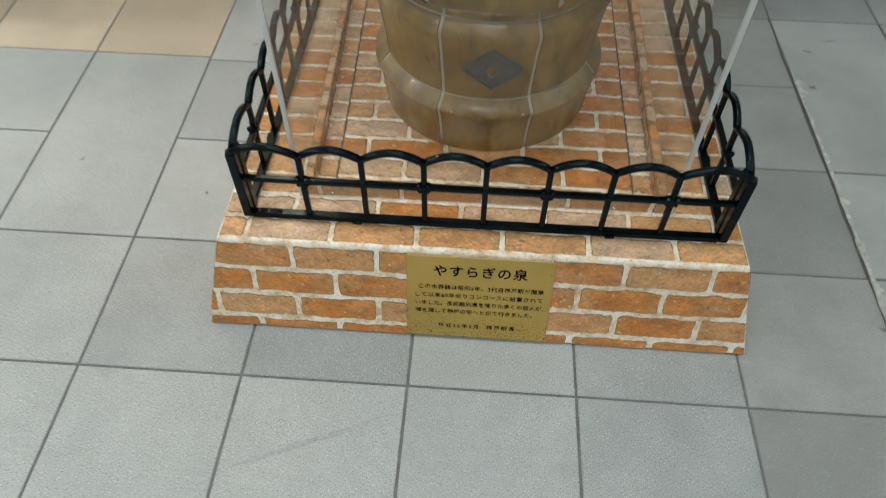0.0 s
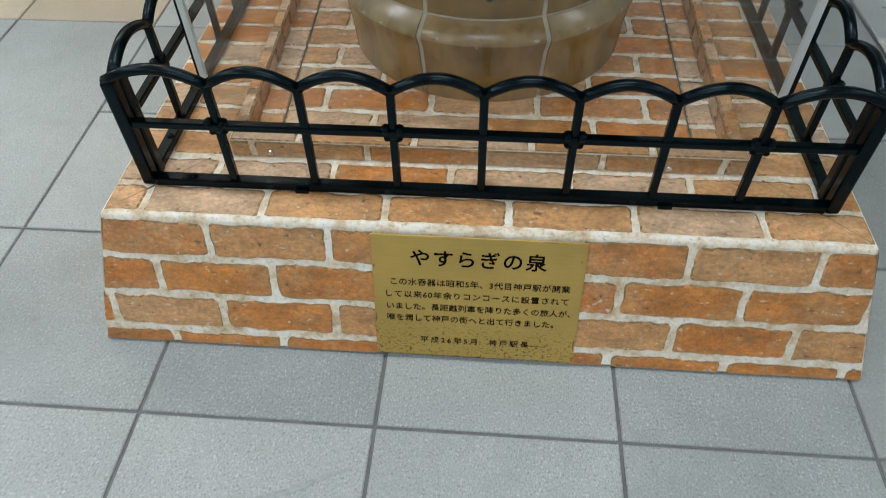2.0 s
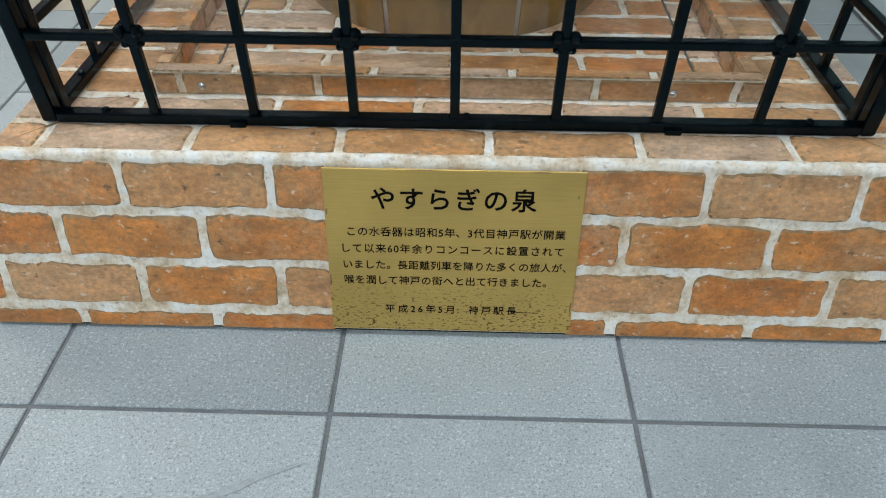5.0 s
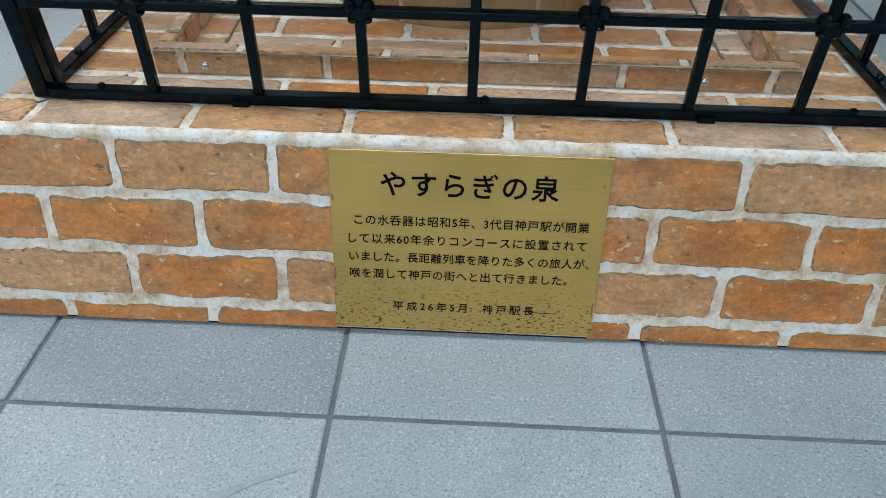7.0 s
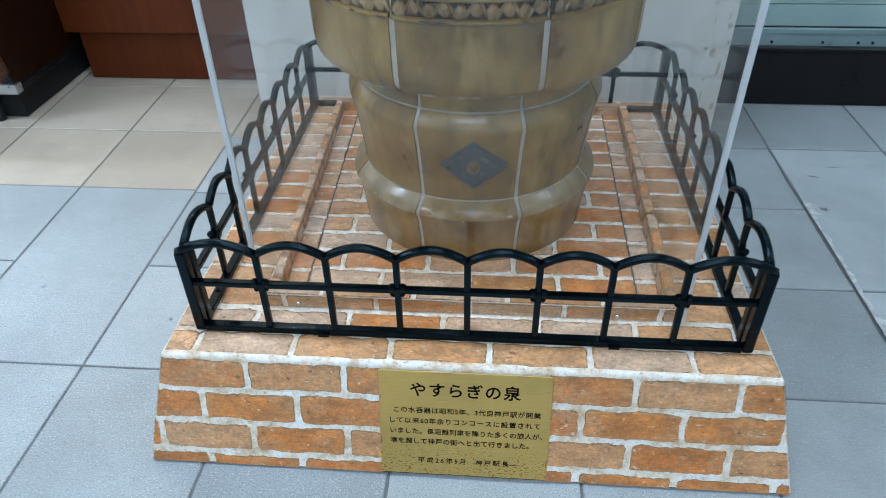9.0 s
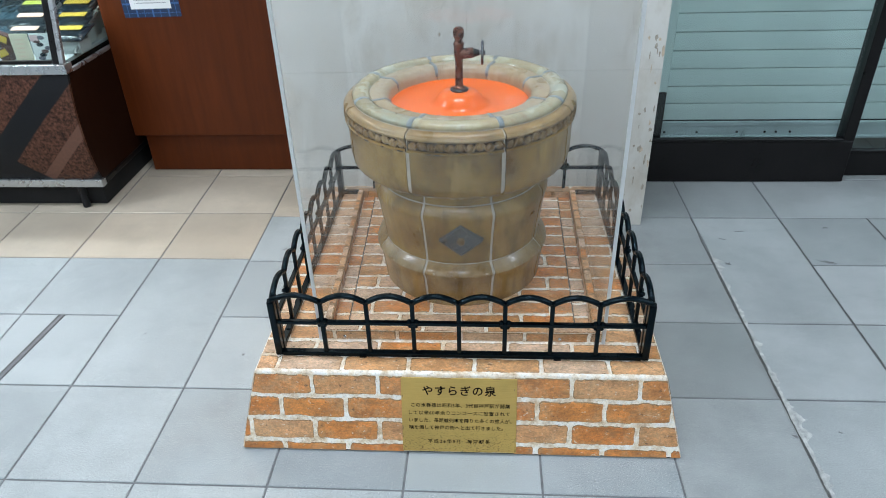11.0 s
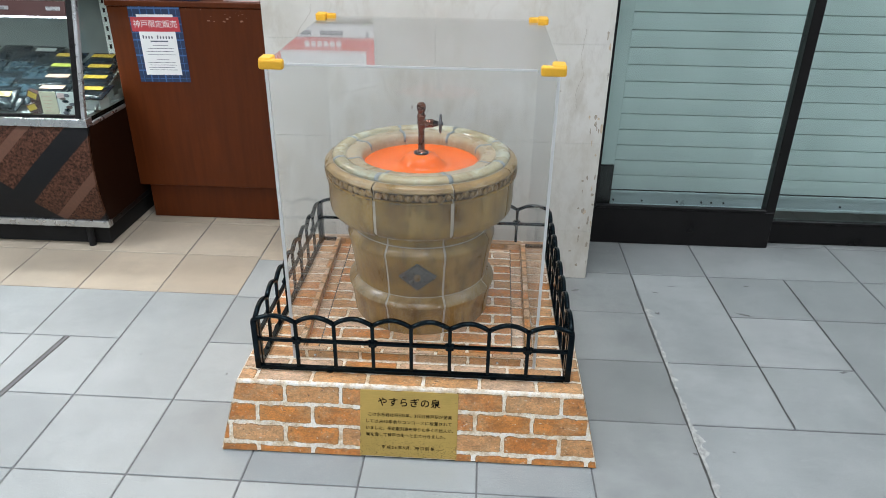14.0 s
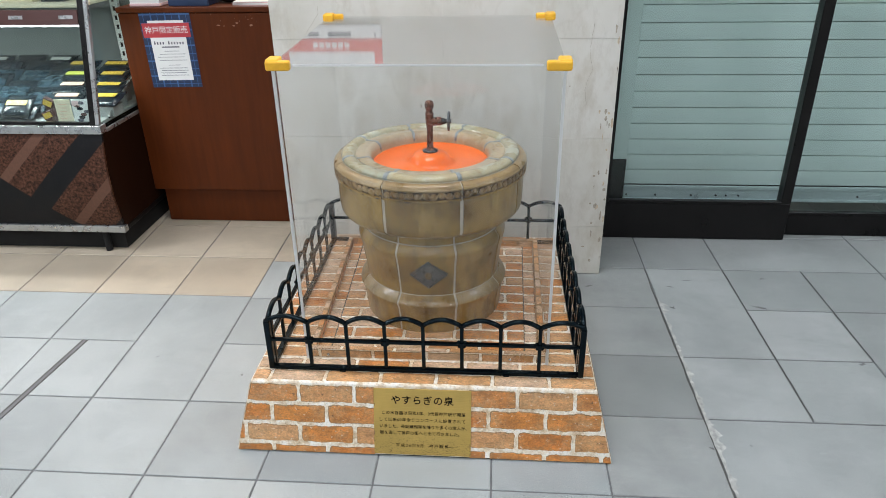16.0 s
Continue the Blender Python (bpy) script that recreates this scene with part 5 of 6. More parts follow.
    part("flange", add_lathe(bmesh.new(), [(0.0, 0.6815), (0.0215, 0.6815), (0.022, 0.6845), (0.0185, 0.687), (0.0105, 0.6875), (0.0, 0.6875)], GX, GY, steps=20), M_BRONZE_DARK, tap, "dark flange")
    stub = add_tube(bmesh.new(), [(GX, GY, 0.7685), (GX + 0.012, GY, 0.7675), (GX + 0.022, GY, 0.769), (GX + 0.034, GY, 0.770)], 0.0122, 12)
    part("stub", stub, M_BRONZE, tap, smooth=True)
    part("gland", add_disc(bmesh.new(), (GX + 0.041, GY, 0.769), (1, 0, 0), 0.0105, 0.014, 8, 0.6), M_BRONZE_DARK, tap)
    wheel = bmesh.new()
    circle = [(GX + 0.054, GY + 0.0245 * math.cos(a), 0.769 + 0.0245 * math.sin(a)) for a in (i * math.tau / 24 for i in range(25))]
    add_tube(wheel, circle, 0.0032, 8)
    for k in range(5):
        a = math.tau * k / 5 + 0.3
        add_tube(wheel, [(GX + 0.054, GY, 0.769), (GX + 0.054, GY + 0.021 * math.cos(a), 0.769 + 0.021 * math.sin(a))], 0.0024, 6)
    add_disc(wheel, (GX + 0.055, GY, 0.769), (1, 0, 0), 0.006, 0.012, 10)
    part("handwheel", wheel, M_WHEEL, tap, "dark spoked handwheel", smooth=True)
    # chips along the edge of the foot
    rng = random.Random(6)
    for k in range(16):
        a = radians(-90 + rng.uniform(-62, 62))
        c = Vector((GX + 0.2208 * math.cos(a), GY + 0.2208 * math.sin(a), 0.2955 + rng.uniform(-0.003, 0.004)))
        bm = add_ball(bmesh.new(), (0, 0, 0), rng.uniform(0.002, 0.006), 0.0022, rng.uniform(0.0012, 0.0028), 8, 5)
        bm.transform(Matrix.Translation(c) @ Matrix.Rotation(a + math.pi / 2, 4, "Z"))
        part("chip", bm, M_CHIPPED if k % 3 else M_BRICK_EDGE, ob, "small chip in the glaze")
    for k in range(26):
        a = radians(-90 + rng.uniform(-75, 75))
        far_out, up = (0.2565, 0.5262) if k % 3 else (0.2747, 0.6358)
        c = Vector((GX + far_out * math.cos(a), GY + far_out * math.sin(a), up))
        bm = add_ball(bmesh.new(), (0, 0, 0), rng.uniform(0.003, 0.009), 0.0018, rng.uniform(0.0008, 0.0018), 8, 5)
        bm.transform(Matrix.Translation(c) @ Matrix.Rotation(a + math.pi / 2, 4, "Z"))
        part("chip", bm, M_CHIPPED if k % 3 else M_BRONZE_DARK, ob, "small chip in the glaze")
    return ob


fountain()


# ---- brass plaque ----
def plaque():
    w, h = 0.2555, 0.1865
    lean = math.degrees(math.atan2(SLOPE, BZ))
    x, y, z = 0.1175, BY0 - 0.0022 + 0.0085 * math.sin(radians(lean)), 0.0085 * math.cos(radians(lean))
    m = Matrix.Translation((x, y, z)) @ Matrix.Rotation(radians(90 - lean), 4, "X")
    ob = thing("plaque", x, y, z, "brushed brass plaque with engraved black text on the plinth", "plaque")
    bm = box(-w / 2, w / 2, 0, h, 0.0, 0.0022, 0.0005, 1)
    bm.transform(Matrix.Rotation(radians(90), 4, "X"))
    plate = part("plate", bm, M_BRASS)
    plate.matrix_world = Matrix.Translation((x, y, z)) @ Matrix.Rotation(radians(-lean), 4, "X")
    plate.parent = ob
    plate.matrix_parent_inverse = ob.matrix_world.inverted()

    def line(text, size, u0, u1, v, bold):
        """One line of characters spread from u0 to u1."""
        lettering(text, size, m @ Matrix.Translation((u0, v, 0.0024)), M_INK, ob, "engraved black characters", "LEFT", 1.0, bold=bold * size, reach=u1 - u0)

    line("やすらぎの泉", 0.0258, -0.081, 0.082, 0.1535, 0.014)
    line("この水呑器は昭和5年、3代目神戸駅が開業", 0.0112, -0.106, 0.113, 0.1180, 0.006)
    line("して以来60年余りコンコースに設置されて", 0.0112, -0.112, 0.1125, 0.0988, 0.006)
    line("いました。長距離列車を降りた多くの旅人が、", 0.0112, -0.112, 0.117, 0.0798, 0.006)
    line("喉を潤して神戸の街へと出て行きました。", 0.0112, -0.112, 0.098, 0.0615, 0.006)
    line("平成26年5月  神戸駅長", 0.0110, -0.070, 0.069, 0.0262, 0.006)
    scratch = add_prism(bmesh.new(), [(0.069, 0.0250), (0.092, 0.0247), (0.092, 0.0253), (0.069, 0.0257)], 0.0002, m @ Matrix.Translation((0, 0, 0.0024)))
    part("scratch", scratch, M_INK, ob, "thin dark scratch")
    for u, v, ru, rv in ((-0.1262, 0.060, 0.0015, 0.009), (-0.1255, 0.140, 0.0012, 0.005), (0.1255, 0.030, 0.0012, 0.012), (0.085, 0.1855, 0.014, 0.0009), (-0.03, 0.1857, 0.02, 0.0007), (0.122, 0.16, 0.001, 0.003)):
        rng_ = random.Random(int(abs(u + v) * 4000))
        edge = [(u + ru * rng_.uniform(0.5, 1.0) * math.cos(a), v + rv * rng_.uniform(0.5, 1.0) * math.sin(a)) for a in (k * math.tau / 12 for k in range(12))]
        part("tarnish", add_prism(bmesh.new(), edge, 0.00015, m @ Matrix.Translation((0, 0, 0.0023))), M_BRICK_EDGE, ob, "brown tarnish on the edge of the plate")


plaque()


# ---- floor ----
T = 0.3
floor = part("floor", box(XW, XE, YS, YN, -0.12, -0.003), M_GROUT)
tagged(floor, "grey and cream stoneware tiled concourse floor with dark joints", "floor", kind="structure")


def tile_bm(x0, x1, y0, y1, drop=0.0):
    g = 0.0024 if x0 < 0.85 else 0.0032

    def fan(x, y):
        return (x + (0.043 * (x + 0.3) * (y - 0.2) if x < -0.3 and y > 0.2 else 0.0), y)

    bm = bmesh.new()
    a = [(x0 + g, y0 + g), (x1 - g, y0 + g), (x1 - g, y1 - g), (x0 + g, y1 - g)]
    b = [(x0 + g + 0.0015, y0 + g + 0.0015), (x1 - g - 0.0015, y0 + g + 0.0015), (x1 - g - 0.0015, y1 - g - 0.0015), (x0 + g + 0.0015, y1 - g - 0.0015)]
    a, b = [fan(*p) for p in a], [fan(*p) for p in b]
    low = [bm.verts.new((x, y, -0.004)) for x, y in a]
    mid = [bm.verts.new((x, y, -0.0012 - drop)) for x, y in a]
    top = [bm.verts.new((x, y, -drop)) for x, y in b]
    for k in range(4):
        n = (k + 1) % 4
        bm.faces.new((low[k], low[n], mid[n], mid[k]))
        bm.faces.new((mid[k], mid[n], top[n], top[k]))
    bm.faces.new(top)
    return bm


def tone(cx, cy):
    if (cx < -0.6 and cy > 0.9) or (cx < -0.3 and cy > 1.2):
        return M_CREAM
    return M_ROUGH if cx > 0.9 else M_DULL if cx > 0.6 and cy > -0.3 else M_TILE


CRACK_X = 0.896
merged = {(-3, 1): (-0.9, -0.6, 0.3, 0.9), (-3, 2): None, (3, 2): (0.9, 1.2, 0.6, 1.2), (3, 3): None, (3, 0): (0.9, 2.1, -0.3, 0.3), (4, 0): None, (5, 0): None, (6, 0): None, (4, 4): (1.2, 1.8, 1.2, 1.5), (5, 4): None, (5, 1): (1.5, 1.8, 0.3, 0.9), (5, 2): None, (3, -1): None, (4, -1): None, (5, -1): None, (6, -1): None}
near = set()
rng = random.Random(2)
for i in range(-7, 8):
    for j in range(-3, 6):
        near.add((i, j))
        dims = merged.get((i, j), (i * T, (i + 1) * T, j * T, (j + 1) * T))
        if dims is None:
            continue
        x0, x1, y0, y1 = dims
        if x0 < -0.61 and abs(y1 - 0.9) < 0.01:
            y1 = 0.912
        if x0 < -0.61 and y0 >= 0.89:
            y0, y1 = y0 + 0.012 * (j - 2), y1 + 0.012 * (j - 1)
        part("tile", tile_bm(x0, x1, y0, y1, 0.0004 * rng.random()), tone((x0 + x1) / 2, (y0 + y1) / 2), floor)
far = {}
for i in range(-15, 15):
    for j in range(-20, 9):
        if (i, j) in near:
            continue
        mat = tone((i + 0.5) * T, (j + 0.5) * T)
        verts, faces = far.setdefault(mat.name, ([], []))
        n, g = len(verts), 0.0024
        x0, x1, y0, y1 = i * T + g, (i + 1) * T - g, j * T + g, (j + 1) * T - g
        verts += [(x, y, z) for z in (-0.004, -0.0005) for x, y in ((x0, y0), (x1, y0), (x1, y1), (x0, y1))]
        faces += [(n + 4, n + 5, n + 6, n + 7)] + [(n + k, n + (k + 1) % 4, n + 4 + (k + 1) % 4, n + 4 + k) for k in range(4)]
for mat_name, (verts, faces) in far.items():
    me = bpy.data.meshes.new("far_tiles")
    me.from_pydata(verts, [], faces)
    me.materials.append(bpy.data.materials[mat_name])
    ob = new("far_tiles", me)
    ob.parent = floor
    tagged(ob, "further tiles of the concourse floor", kind="stuff")


def ragged(name, x, y0, y1, wide, seed, mat, z, label, reach=1.0):
    """A broken strip along a joint, its edges uneven."""
    r = random.Random(seed)
    bm, n = bmesh.new(), max(8, int((y1 - y0) / 0.006))
    prev = None
    for k in range(n + 1):
        y = y0 + (y1 - y0) * k / n
        ends = min(1.0, 4.0 * k / n, 4.0 * (n - k) / n)
        swell = wide * ends * (0.2 + 0.9 * abs(noise.noise((seed, y * 19, 0))) + 0.5 * abs(noise.noise((seed, y * 83, 2.0)))) * (0.7 + 0.3 * r.random())
        sway = 0.0025 * noise.noise((seed * 0.1, y * 14, 5.0))
        a, b = bm.verts.new((x + sway - 0.0016 - 0.12 * swell, y, z)), bm.verts.new((x + sway + 0.0016 + reach * swell, y, z))
        if prev:
            bm.faces.new((prev[0], prev[1], b, a))
        prev = (a, b)
    return part(name, bm, mat, floor, label)


ragged("worn_gap", CRACK_X, -0.3, 1.2, 0.0042, 3.0, M_GAP, 0.0006, "dark worn joint")
for k, (y0, y1, wide) in enumerate(((0.03, 0.08, 0.03), (0.14, 0.31, 0.036), (0.345, 0.405, 0.035), (0.49, 0.54, 0.028), (0.62, 0.66, 0.02), (0.76, 0.80, 0.02), (0.85, 0.94, 0.038), (-0.17, -0.06, 0.035), (-0.28, 0.98, 0.011))):
    ragged("chipped_patch", CRACK_X + 0.0065, y0, y1, wide, 11.0 + k, M_CRACK, 0.0012 + 0.0003 * k, "pale chipped mortar patch")
for k, (x, y0, y1, wide) in enumerate(((1.2, 0.31, 1.2, 0.0009), (1.5, 0.6, 1.2, 0.0007))):
    ragged("worn_gap", x, y0, y1, wide, 31.0 + k, M_GAP, 0.0006, "dark worn joint")
for dx, wide, mat, up in ((-0.008, 0.0045, M_GAP, 0.0016), (0.0, 0.016, M_GROUT, 0.0008), (0.008, 0.003, M_GAP, 0.0016)):
    ends = [(-1.132 + dx - wide / 2, 0.13), (-1.132 + dx + wide / 2, 0.13), (-1.088 + dx + wide / 2, 0.598), (-1.088 + dx - wide / 2, 0.598)]
    part("expansion_strip", add_prism(bmesh.new(), ends, up, Matrix.Translation((0, 0, 0.0002))), mat, floor, "dark expansion joint strip")

# ---- bricks of the plinth ----
JOINT, ROW, FROW, LONG = 0.0080, 0.0535, 0.0573, 0.1475


def brick(outline_box, limits, m, seed, mat):
    """One brick with softly worn corners, cut off at the limits of its face (functions of its own y)."""
    u0, u1, v0, v1 = outline_box
    r = random.Random(seed)
    pts, shift = [], r.uniform(0, 50)
    round_by = min(0.0075, 0.3 * (u1 - u0), 0.3 * (v1 - v0))
    corners = ((u1, v0, -90), (u1, v1, 0), (u0, v1, 90), (u0, v0, 180))
    for n, (cu, cv, start) in enumerate(corners):
        rad = round_by * r.uniform(0.45, 1.0)
        ox, oy = cu + (rad if cu == u0 else -rad), cv + (rad if cv == v0 else -rad)
        for k in range(4):
            a = radians(start + 30 * k)
            pts.append((ox + rad * math.cos(a), oy + rad * math.sin(a)))
        nu, nv, _ = corners[(n + 1) % 4]
        steps = 20 if n % 2 else 6
        for k in range(1, steps):
            f = k / steps
            pts.append((cu + (nu - cu) * (0.06 + 0.88 * f), cv + (nv - cv) * (0.16 + 0.68 * f)))
    pts = [(x + 0.0022 * noise.noise((x * 60, y * 60, shift)) + r.uniform(-0.0004, 0.0004), y + 0.0040 * noise.noise((x * 30, y * 30, shift + 9)) + 0.0018 * noise.noise((x * 130, y * 130, shift + 3)) + r.uniform(-0.0006, 0.0006)) for x, y in pts]
    low, high, left, right = limits
    cut = []
    for x, y in pts:
        y = min(max(y, low), high)
        cut.append((min(max(x, left(y)), right(y)), y))
    if max(p[0] for p in cut) - min(p[0] for p in cut) < 0.008 or max(p[1] for p in cut) - min(p[1] for p in cut) < 0.006:
        return
    cut = [p for k, p in enumerate(cut) if math.hypot(p[0] - cut[k - 1][0], p[1] - cut[k - 1][1]) > 0.0002]
    x_mid, y_mid = (u0 + u1) / 2, (v0 + v1) / 2
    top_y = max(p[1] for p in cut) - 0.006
    # The upper rim is wider to show its painted shadow line.
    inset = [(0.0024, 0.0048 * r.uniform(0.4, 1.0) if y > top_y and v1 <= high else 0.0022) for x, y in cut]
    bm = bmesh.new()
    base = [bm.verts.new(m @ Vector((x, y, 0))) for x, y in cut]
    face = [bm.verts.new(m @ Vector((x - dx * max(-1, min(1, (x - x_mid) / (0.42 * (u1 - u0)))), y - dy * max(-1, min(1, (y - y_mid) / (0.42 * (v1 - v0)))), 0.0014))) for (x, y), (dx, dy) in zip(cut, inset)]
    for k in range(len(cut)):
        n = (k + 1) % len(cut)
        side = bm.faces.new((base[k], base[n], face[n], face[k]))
        # Brown side faces, mostly along the top, carry the shadow line as colour.
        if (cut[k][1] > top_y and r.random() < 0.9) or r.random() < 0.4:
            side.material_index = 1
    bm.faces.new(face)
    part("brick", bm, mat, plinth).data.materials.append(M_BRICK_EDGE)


def lay(m, low, high, left, right, first, rows_at, seed=0, long=LONG, row=ROW, tones=None):
    """Running bond over a face. rows_at: where each row starts; first: where row 0's joints lie; the next row is shifted by half a brick."""
    for n, v in enumerate(rows_at):
        if v > high or v + row < low:
            continue
        shift = first + (0.5 * long if n % 2 else 0.0)
        for k in range(-12, 13):
            u0, u1 = shift + k * long + JOINT / 2, shift + (k + 1) * long - JOINT / 2
            b = (u0, u1, v + JOINT / 2, v + row - JOINT / 2)
            b = (max(u0, min(left(b[2]), left(b[3])) - 0.008), min(u1, max(right(b[2]), right(b[3])) + 0.008), b[2], b[3])
            vm = min(max((b[2] + b[3]) / 2, low), high)
            if u1 < left(vm) or u0 > right(vm):
                continue
            mark = seed * 1000 + n * 40 + k
            # Faces without set tones mix in pale bricks with the painted sheen.
            mat = tones(n, (u0 + u1) / 2) if tones else random.Random(mark).choice((M_BRICK, M_BRICK_TAN, M_BRICK_BROWN, M_BRICK_PALE, M_BRICK_TAN, M_BRICK_PALE))
            brick(b, (low + 0.001, high - 0.001, left, right), m, mark, mat)


def front_tones(n, u):
    """The printed sheet repeats: orange rows between rows of tan and brown bricks."""
    if n % 2 == 0:
        return M_BRICK
    centre, odd, even = (-0.147, M_BRICK, M_BRICK_TAN) if n == 1 else (-0.137, M_BRICK_TAN, M_BRICK_BROWN)
    return odd if round((u - centre) / LONG) % 2 == 0 else even


face_len = math.hypot(SLOPE, BZ)
lean = math.atan2(SLOPE, BZ)
front = Matrix.Translation((0, BY0, 0)) @ Matrix.Rotation(radians(90) - lean, 4, "X")
taper = (HB - HT) / face_len
lay(front, 0.0035, face_len - 0.004, lambda v: BX - HB + taper * v + 0.001, lambda v: -0.008, -0.284, [-0.0293 + FROW * k for k in range(5)], seed=1, row=FROW, tones=front_tones)
lay(front, 0.0035, face_len - 0.004, lambda v: 0.24, lambda v: BX + HB - taper * v - 0.001, 0.290, [-0.0293 + FROW * k for k in range(5)], seed=15, row=FROW, tones=front_tones)
back = Matrix.Translation((0, BY1, 0)) @ Matrix.Rotation(math.pi, 4, "Z") @ Matrix.Rotation(radians(90) - lean, 4, "X")
lay(back, 0.0035, face_len - 0.004, lambda v: -BX - HB + taper * v + 0.001, lambda v: -BX + HB - taper * v - 0.001, -0.284, [-0.0293 + FROW * k for k in range(5)], seed=2, row=FROW)
side_len = math.hypot(HB - HT, BZ)
side_lean = math.atan2(HB - HT, BZ)
mid_y, half_y = (BY0 + BY1) / 2, (BY1 - BY0) / 2
side_taper = SLOPE / side_len
for sign, sd in ((1, 3), (-1, 4)):
    m = Matrix.Translation((BX + sign * HB, mid_y, 0)) @ Matrix.Rotation(sign * math.pi / 2, 4, "Z") @ Matrix.Rotation(radians(90) - side_lean, 4, "X")
    lay(m, 0.0035, side_len - 0.004, lambda v: -half_y + side_taper * v + 0.001, lambda v: half_y - side_taper * v - 0.001, -0.05, [-0.0293 + FROW * k for k in range(5)], seed=sd, row=FROW)
# top ledge all round, then the raised block and its front and side edges
top = Matrix.Translation((0, 0, BZ))
y_rows = [BY0 + SLOPE + 0.001 + ROW * k for k in range(18)]
x_l, x_r = BX - HT, BX + HT
lay(top, y_rows[0], 0.2685, lambda v: x_l + 0.002, lambda v: x_r - 0.002, 0.004, y_rows, seed=5)
lay(top, 0.2685, 0.9935, lambda v: x_l + 0.002, lambda v: case_left(v) + 0.0055, 0.004, y_rows, seed=6)
lay(top, 0.2685, 0.9935, lambda v: case_right(v) - 0.0055, lambda v: x_r - 0.002, 0.004, y_rows, seed=7)
lay(top, 0.9935, BY1 - SLOPE, lambda v: x_l + 0.002, lambda v: x_r - 0.002, 0.004, y_rows, seed=8)
WRAP = 0.036
lay(top, KY0, KY1, lambda v: kx0(v) + WRAP + 0.001, lambda v: kx1(v) - WRAP - 0.001, 0.04, y_rows, seed=9)
w_rows = [KY0 - 0.030 + ROW * k for k in range(16)]
lay(top, KY0, KY1, lambda v: kx0(v) + 0.001, lambda v: kx0(v) + WRAP - 0.001, -0.25, w_rows, seed=10, long=0.9)
lay(top, KY0, KY1, lambda v: kx1(v) - WRAP + 0.001, lambda v: kx1(v) - 0.001, -0.2, w_rows, seed=11, long=0.9)
# brick faces of the battens: the outer front, the inner sides and back, and their tops
HIGH = KZ - BZ
riser = Matrix.Translation((0, 0.2685, BZ)) @ Matrix.Rotation(radians(90), 4, "X")
lay(riser, 0.0, HIGH, lambda v: -0.2050, lambda v: 0.4400, -0.03, [-0.02], seed=12)
rear = Matrix.Translation((0, KY1, BZ)) @ Matrix.Rotation(radians(90), 4, "X")
lay(rear, 0.0, HIGH, lambda v: kx0(KY1) + 0.001, lambda v: kx1(KY1) - 0.001, -0.06, [-0.02], seed=16)
for sign, x, turn, sd in ((1, kx0((KY0 + KY1) / 2), SPLAY[0], 13), (-1, kx1((KY0 + KY1) / 2), SPLAY[1], 14)):
    m = Matrix.Translation((x, (KY0 + KY1) / 2, BZ)) @ Matrix.Rotation(sign * math.pi / 2 - math.atan(turn), 4, "Z") @ Matrix.Rotation(radians(90), 4, "X")
    lay(m, 0.0, HIGH, lambda v: -(KY1 - KY0) / 2 + 0.001, lambda v: (KY1 - KY0) / 2 - 0.001, sign * (y_rows[0] - (KY0 + KY1) / 2), [-0.0145], seed=sd, long=ROW, row=0.052)
deck = Matrix.Translation((0, 0, KZ))
lay(deck, 0.2685, KY0, lambda v: -0.2050, lambda v: 0.4400, 0.03, [0.255], seed=17)
lay(deck, KY0, KY1, lambda v: case_left(v) + 0.0075, lambda v: kx0(v) - 0.001, -0.25, y_rows, seed=18, long=0.9)
lay(deck, KY0, KY1, lambda v: kx1(v) + 0.001, lambda v: case_right(v) - 0.0075, -0.2, y_rows, seed=19, long=0.9)
# lumpy mortar along the plinth's front and back top edges
for y, sign in ((BY0 + SLOPE, -1), (BY1 - SLOPE, 1)):
    bm, prev = bmesh.new(), None
    for k in range(181):
        x = x_l + 0.002 + (x_r - x_l - 0.004) * k / 180
        lump = 0.0035 + 0.003 * noise.noise((x * 30, sign * 3.0, 0)) + 0.0015 * noise.noise((x * 110, sign * 3.0, 4))
        ring = [bm.verts.new(p) for p in ((x, y - sign * (0.005 + lump), BZ + 0.0002), (x, y - sign * (0.002 + 0.5 * lump), BZ + 0.0014 + 0.1 * lump), (x, y + sign * 0.0006, BZ + 0.0006), (x, y + sign * (0.0016 + 0.2 * lump), BZ - 0.004 - 0.6 * lump), (x, y + sign * (0.0002 + 0.25 * (0.006 + lump)), BZ - 0.008 - 1.1 * lump))]
        if prev:
            for i in range(4):
                bm.faces.new((prev[i], prev[i + 1], ring[i + 1], ring[i]))
        prev = ring
    bmesh.ops.recalc_face_normals(bm, faces=bm.faces)
    part("mortar_edge", bm, M_MORTAR, plinth, "lumpy white mortar along the top edge", smooth=True)
# thin dark seams where the printed sheets meet
for edge, shift in ((kx0, WRAP), (kx1, -WRAP)):
    bm = box(shift - 0.0009, shift + 0.0009, KY0 + 0.002, KY1 - 0.002, BZ + 0.0001, BZ + 0.0014)
    for v in bm.verts:
        v.co.x += edge(v.co.y)
    part("seam", bm, M_GAP, plinth, "dark seam of the printed sheet")
mitre = [(x_l + 0.004, y_rows[0] + 0.004, 1), (x_r - 0.004, y_rows[0] + 0.004, -1)]
for x, y, sign in mitre:
    line = [(x, y), (x + sign * 0.0012, y), (x + sign * 0.1012, y + 0.1), (x + sign * 0.1, y + 0.1)]
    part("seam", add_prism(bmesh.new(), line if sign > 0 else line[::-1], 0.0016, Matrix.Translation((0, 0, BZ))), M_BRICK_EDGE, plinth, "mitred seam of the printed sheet")

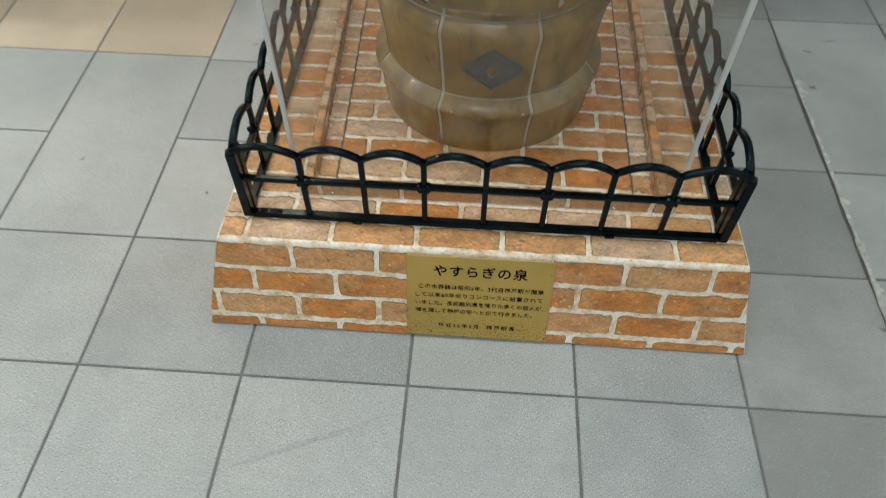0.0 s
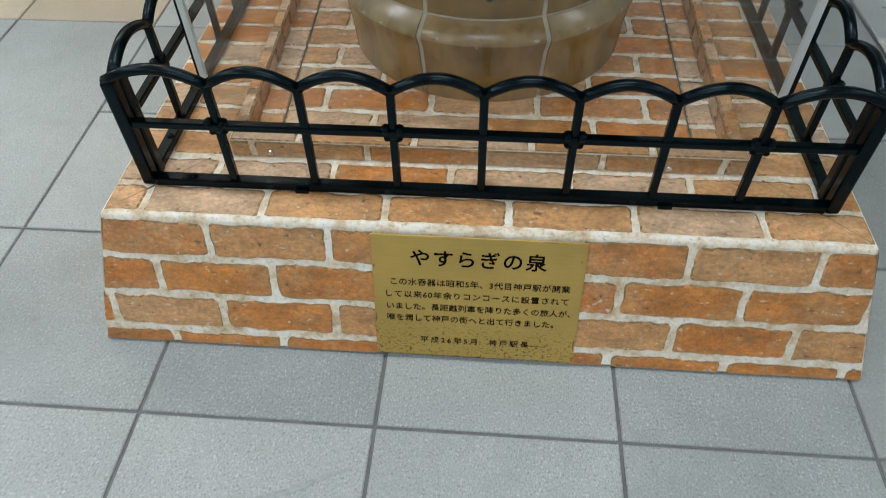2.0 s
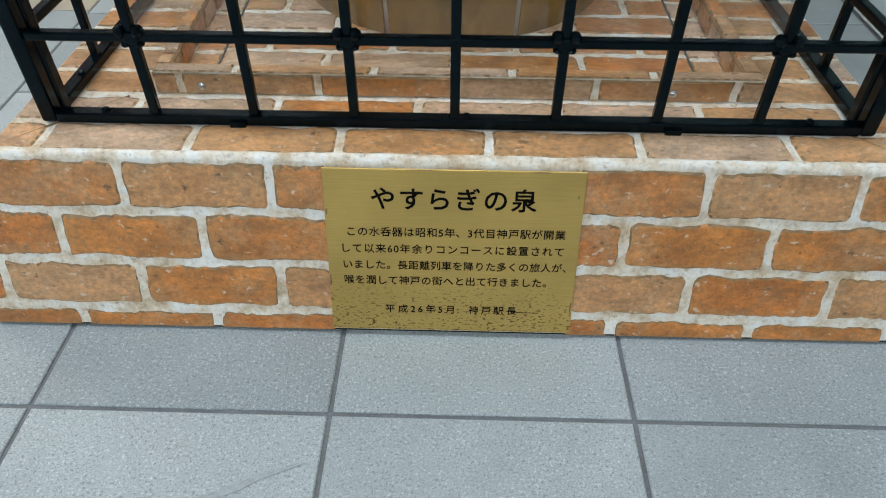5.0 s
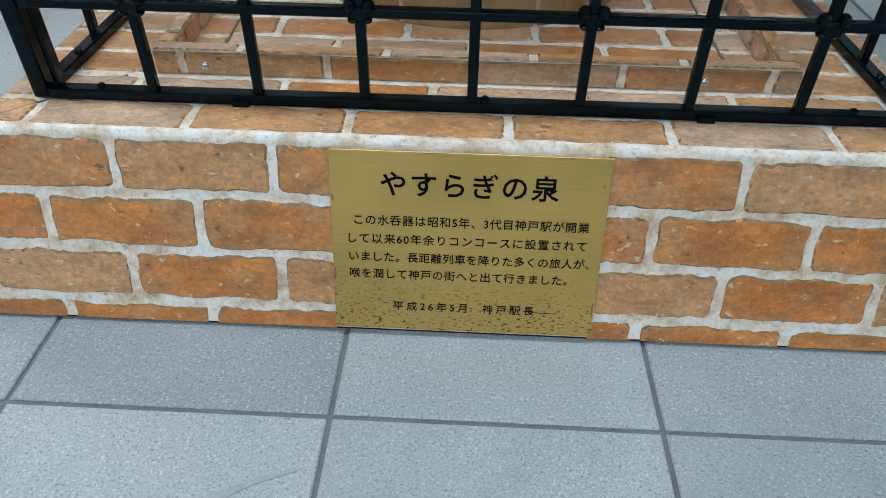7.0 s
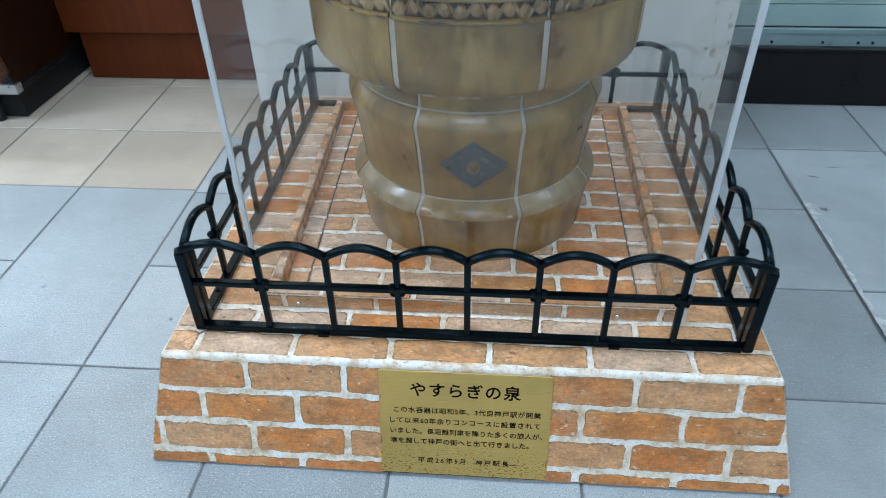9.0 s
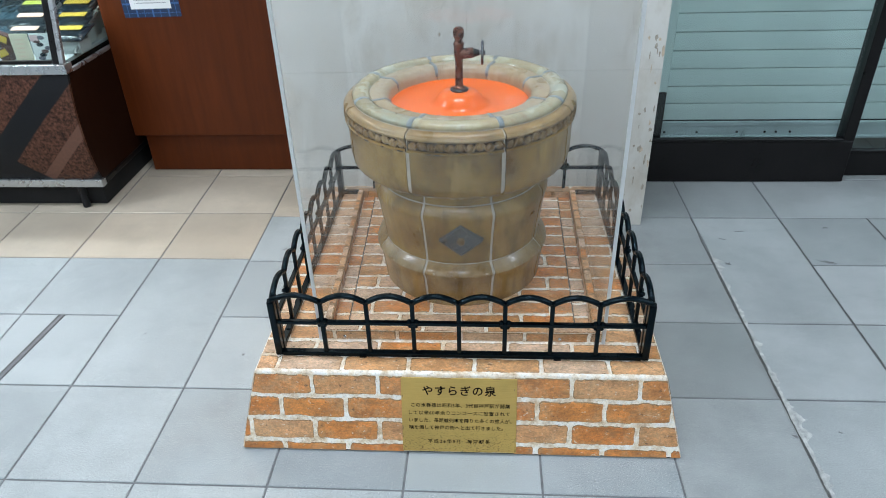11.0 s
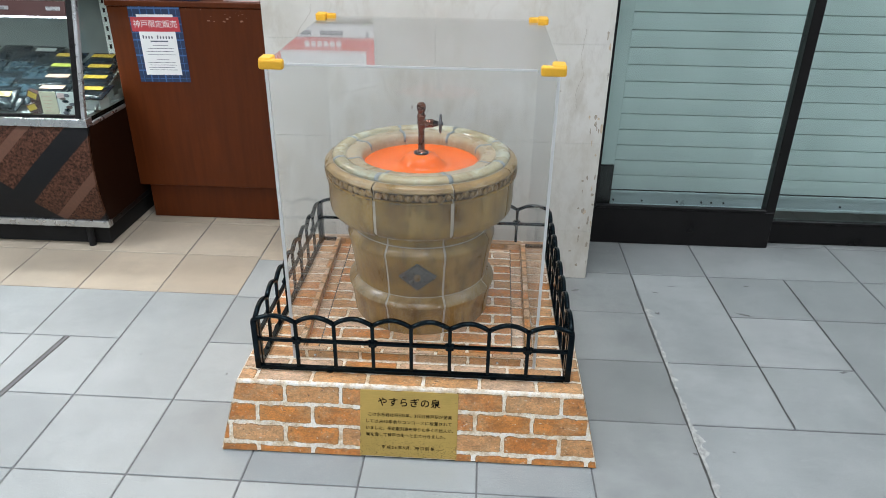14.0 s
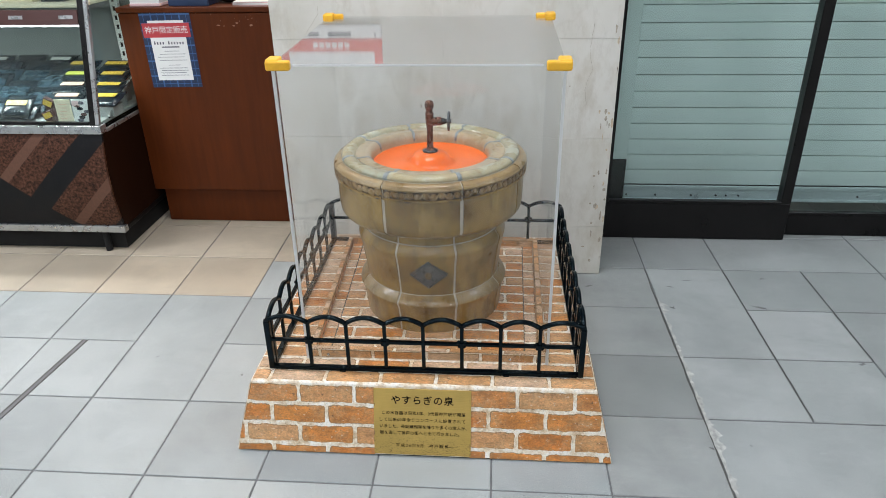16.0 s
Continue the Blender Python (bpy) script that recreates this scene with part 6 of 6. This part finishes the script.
# ---- marks on the floor ----


def floor_mark(x, y, wide, deep, seed, mat=None, turn=0.0, label="small dark scuff on the tile"):
    r = random.Random(seed)
    outline = []
    for k in range(26):
        a = k * math.tau / 26
        f = 0.25 + 0.85 * r.random() ** 1.4
        outline.append((wide * f * math.cos(a), deep * f * math.sin(a)))
    part("scuff", add_prism(bmesh.new(), outline, 0.0003, Matrix.Translation((x, y, 0.0002)) @ Matrix.Rotation(radians(turn), 4, "Z")), mat or M_SCUFF, floor, label)


for k, (x, y, wide, deep) in enumerate(((-0.485, 0.433, 0.006, 0.006), (1.334, 1.132, 0.016, 0.006), (0.657, 1.046, 0.022, 0.008), (1.253, 0.916, 0.035, 0.010), (1.040, 1.106, 0.020, 0.003), (1.460, 0.587, 0.020, 0.008), (0.942, 0.902, 0.012, 0.012), (-0.797, 0.515, 0.006, 0.004), (0.890, 0.179, 0.008, 0.010), (0.967, 1.055, 0.015, 0.004), (-0.613, 0.703, 0.004, 0.004), (-0.508, 0.973, 0.010, 0.005), (0.995, 0.195, 0.006, 0.004), (0.902, 0.353, 0.005, 0.005))):
    floor_mark(x, y, wide, deep, 50 + k, turn=25 * (k % 3) - 20)
drag = []
rng = random.Random(21)
for side in (1, -1):
    for k in range(15):
        f = k / 14 if side > 0 else 1 - k / 14
        w = side * 0.005 * (0.4 + rng.random()) * math.sin(math.pi * (0.1 + 0.8 * f))
        drag.append((-0.283 + 0.268 * f - w * 0.4, -0.171 + 0.117 * f + w))
part("scuff", add_prism(bmesh.new(), drag[::-1], 0.0002, Matrix.Translation((0, 0, 0.0002))), M_FAINT, floor, "faint grey drag mark on the tiles")

# ---- cracks and marks in the marble ----
CRACKS = (
    ((-0.255, 0.704), (-0.215, 0.716), (-0.18, 0.719), (-0.14, 0.732), (-0.115, 0.735), (-0.08, 0.746)),
    ((-0.075, 0.79), (-0.07, 0.765), (-0.066, 0.74), (-0.058, 0.718), (-0.056, 0.70)),
    ((-0.38, 0.88), (-0.36, 0.925), (-0.345, 0.945), (-0.318, 0.978), (-0.31, 1.02)),
    ((0.62, 0.95), (0.612, 0.87), (0.622, 0.80), (0.605, 0.73), (0.615, 0.66)),
)
for line in CRACKS:
    r = random.Random(int(1000 * abs(line[0][0])))
    pts = []
    for (ax, az), (bx, bz) in zip(line, line[1:]):
        for k in range(4):
            pts.append((ax + (bx - ax) * k / 4 + r.uniform(-0.0025, 0.0025), PY - 0.0002, az + (bz - az) * k / 4 + r.uniform(-0.0025, 0.0025)))
    part("crack", add_tube(bmesh.new(), pts, 0.00045, 5), M_STAIN, pillar, "fine brown crack in the marble")
for x, z, wide, high in ((0.029, 0.668, 0.0035, 0.007), (0.66, 0.41, 0.005, 0.004), (0.655, 0.30, 0.004, 0.004), (0.64, 0.12, 0.006, 0.003), (0.665, 0.22, 0.004, 0.005), (0.67, 0.06, 0.005, 0.006), (-0.30, 0.62, 0.004, 0.003), (0.33, 0.83, 0.003, 0.003), (0.55, 0.74, 0.003, 0.002)):
    part("blemish", add_ball(bmesh.new(), (x, PY, z), wide, 0.0006, high, 8, 5), M_STAIN, pillar, "small brown mark on the marble")
r = random.Random(12)
for k in range(26):
    x, z = PX1 - 0.004 - 0.05 * r.random() ** 1.6, 0.02 + 0.95 * r.random()
    wide, high = r.uniform(0.002, 0.008), r.uniform(0.004, 0.022)
    edge = []
    for i in range(12):
        a, f = i * math.tau / 12, r.uniform(0.45, 1.0)
        edge.append((min(wide * f * math.cos(a), PX1 - 0.001 - x), high * f * math.sin(a)))
    part("blemish", add_prism(bmesh.new(), edge, 0.0003, Matrix.Translation((x, PY - 0.0001, z)) @ Matrix.Rotation(radians(90), 4, "X")), M_STAIN if k % 3 else M_PALESTAIN, pillar, "rusty worn patch along the marble edge")
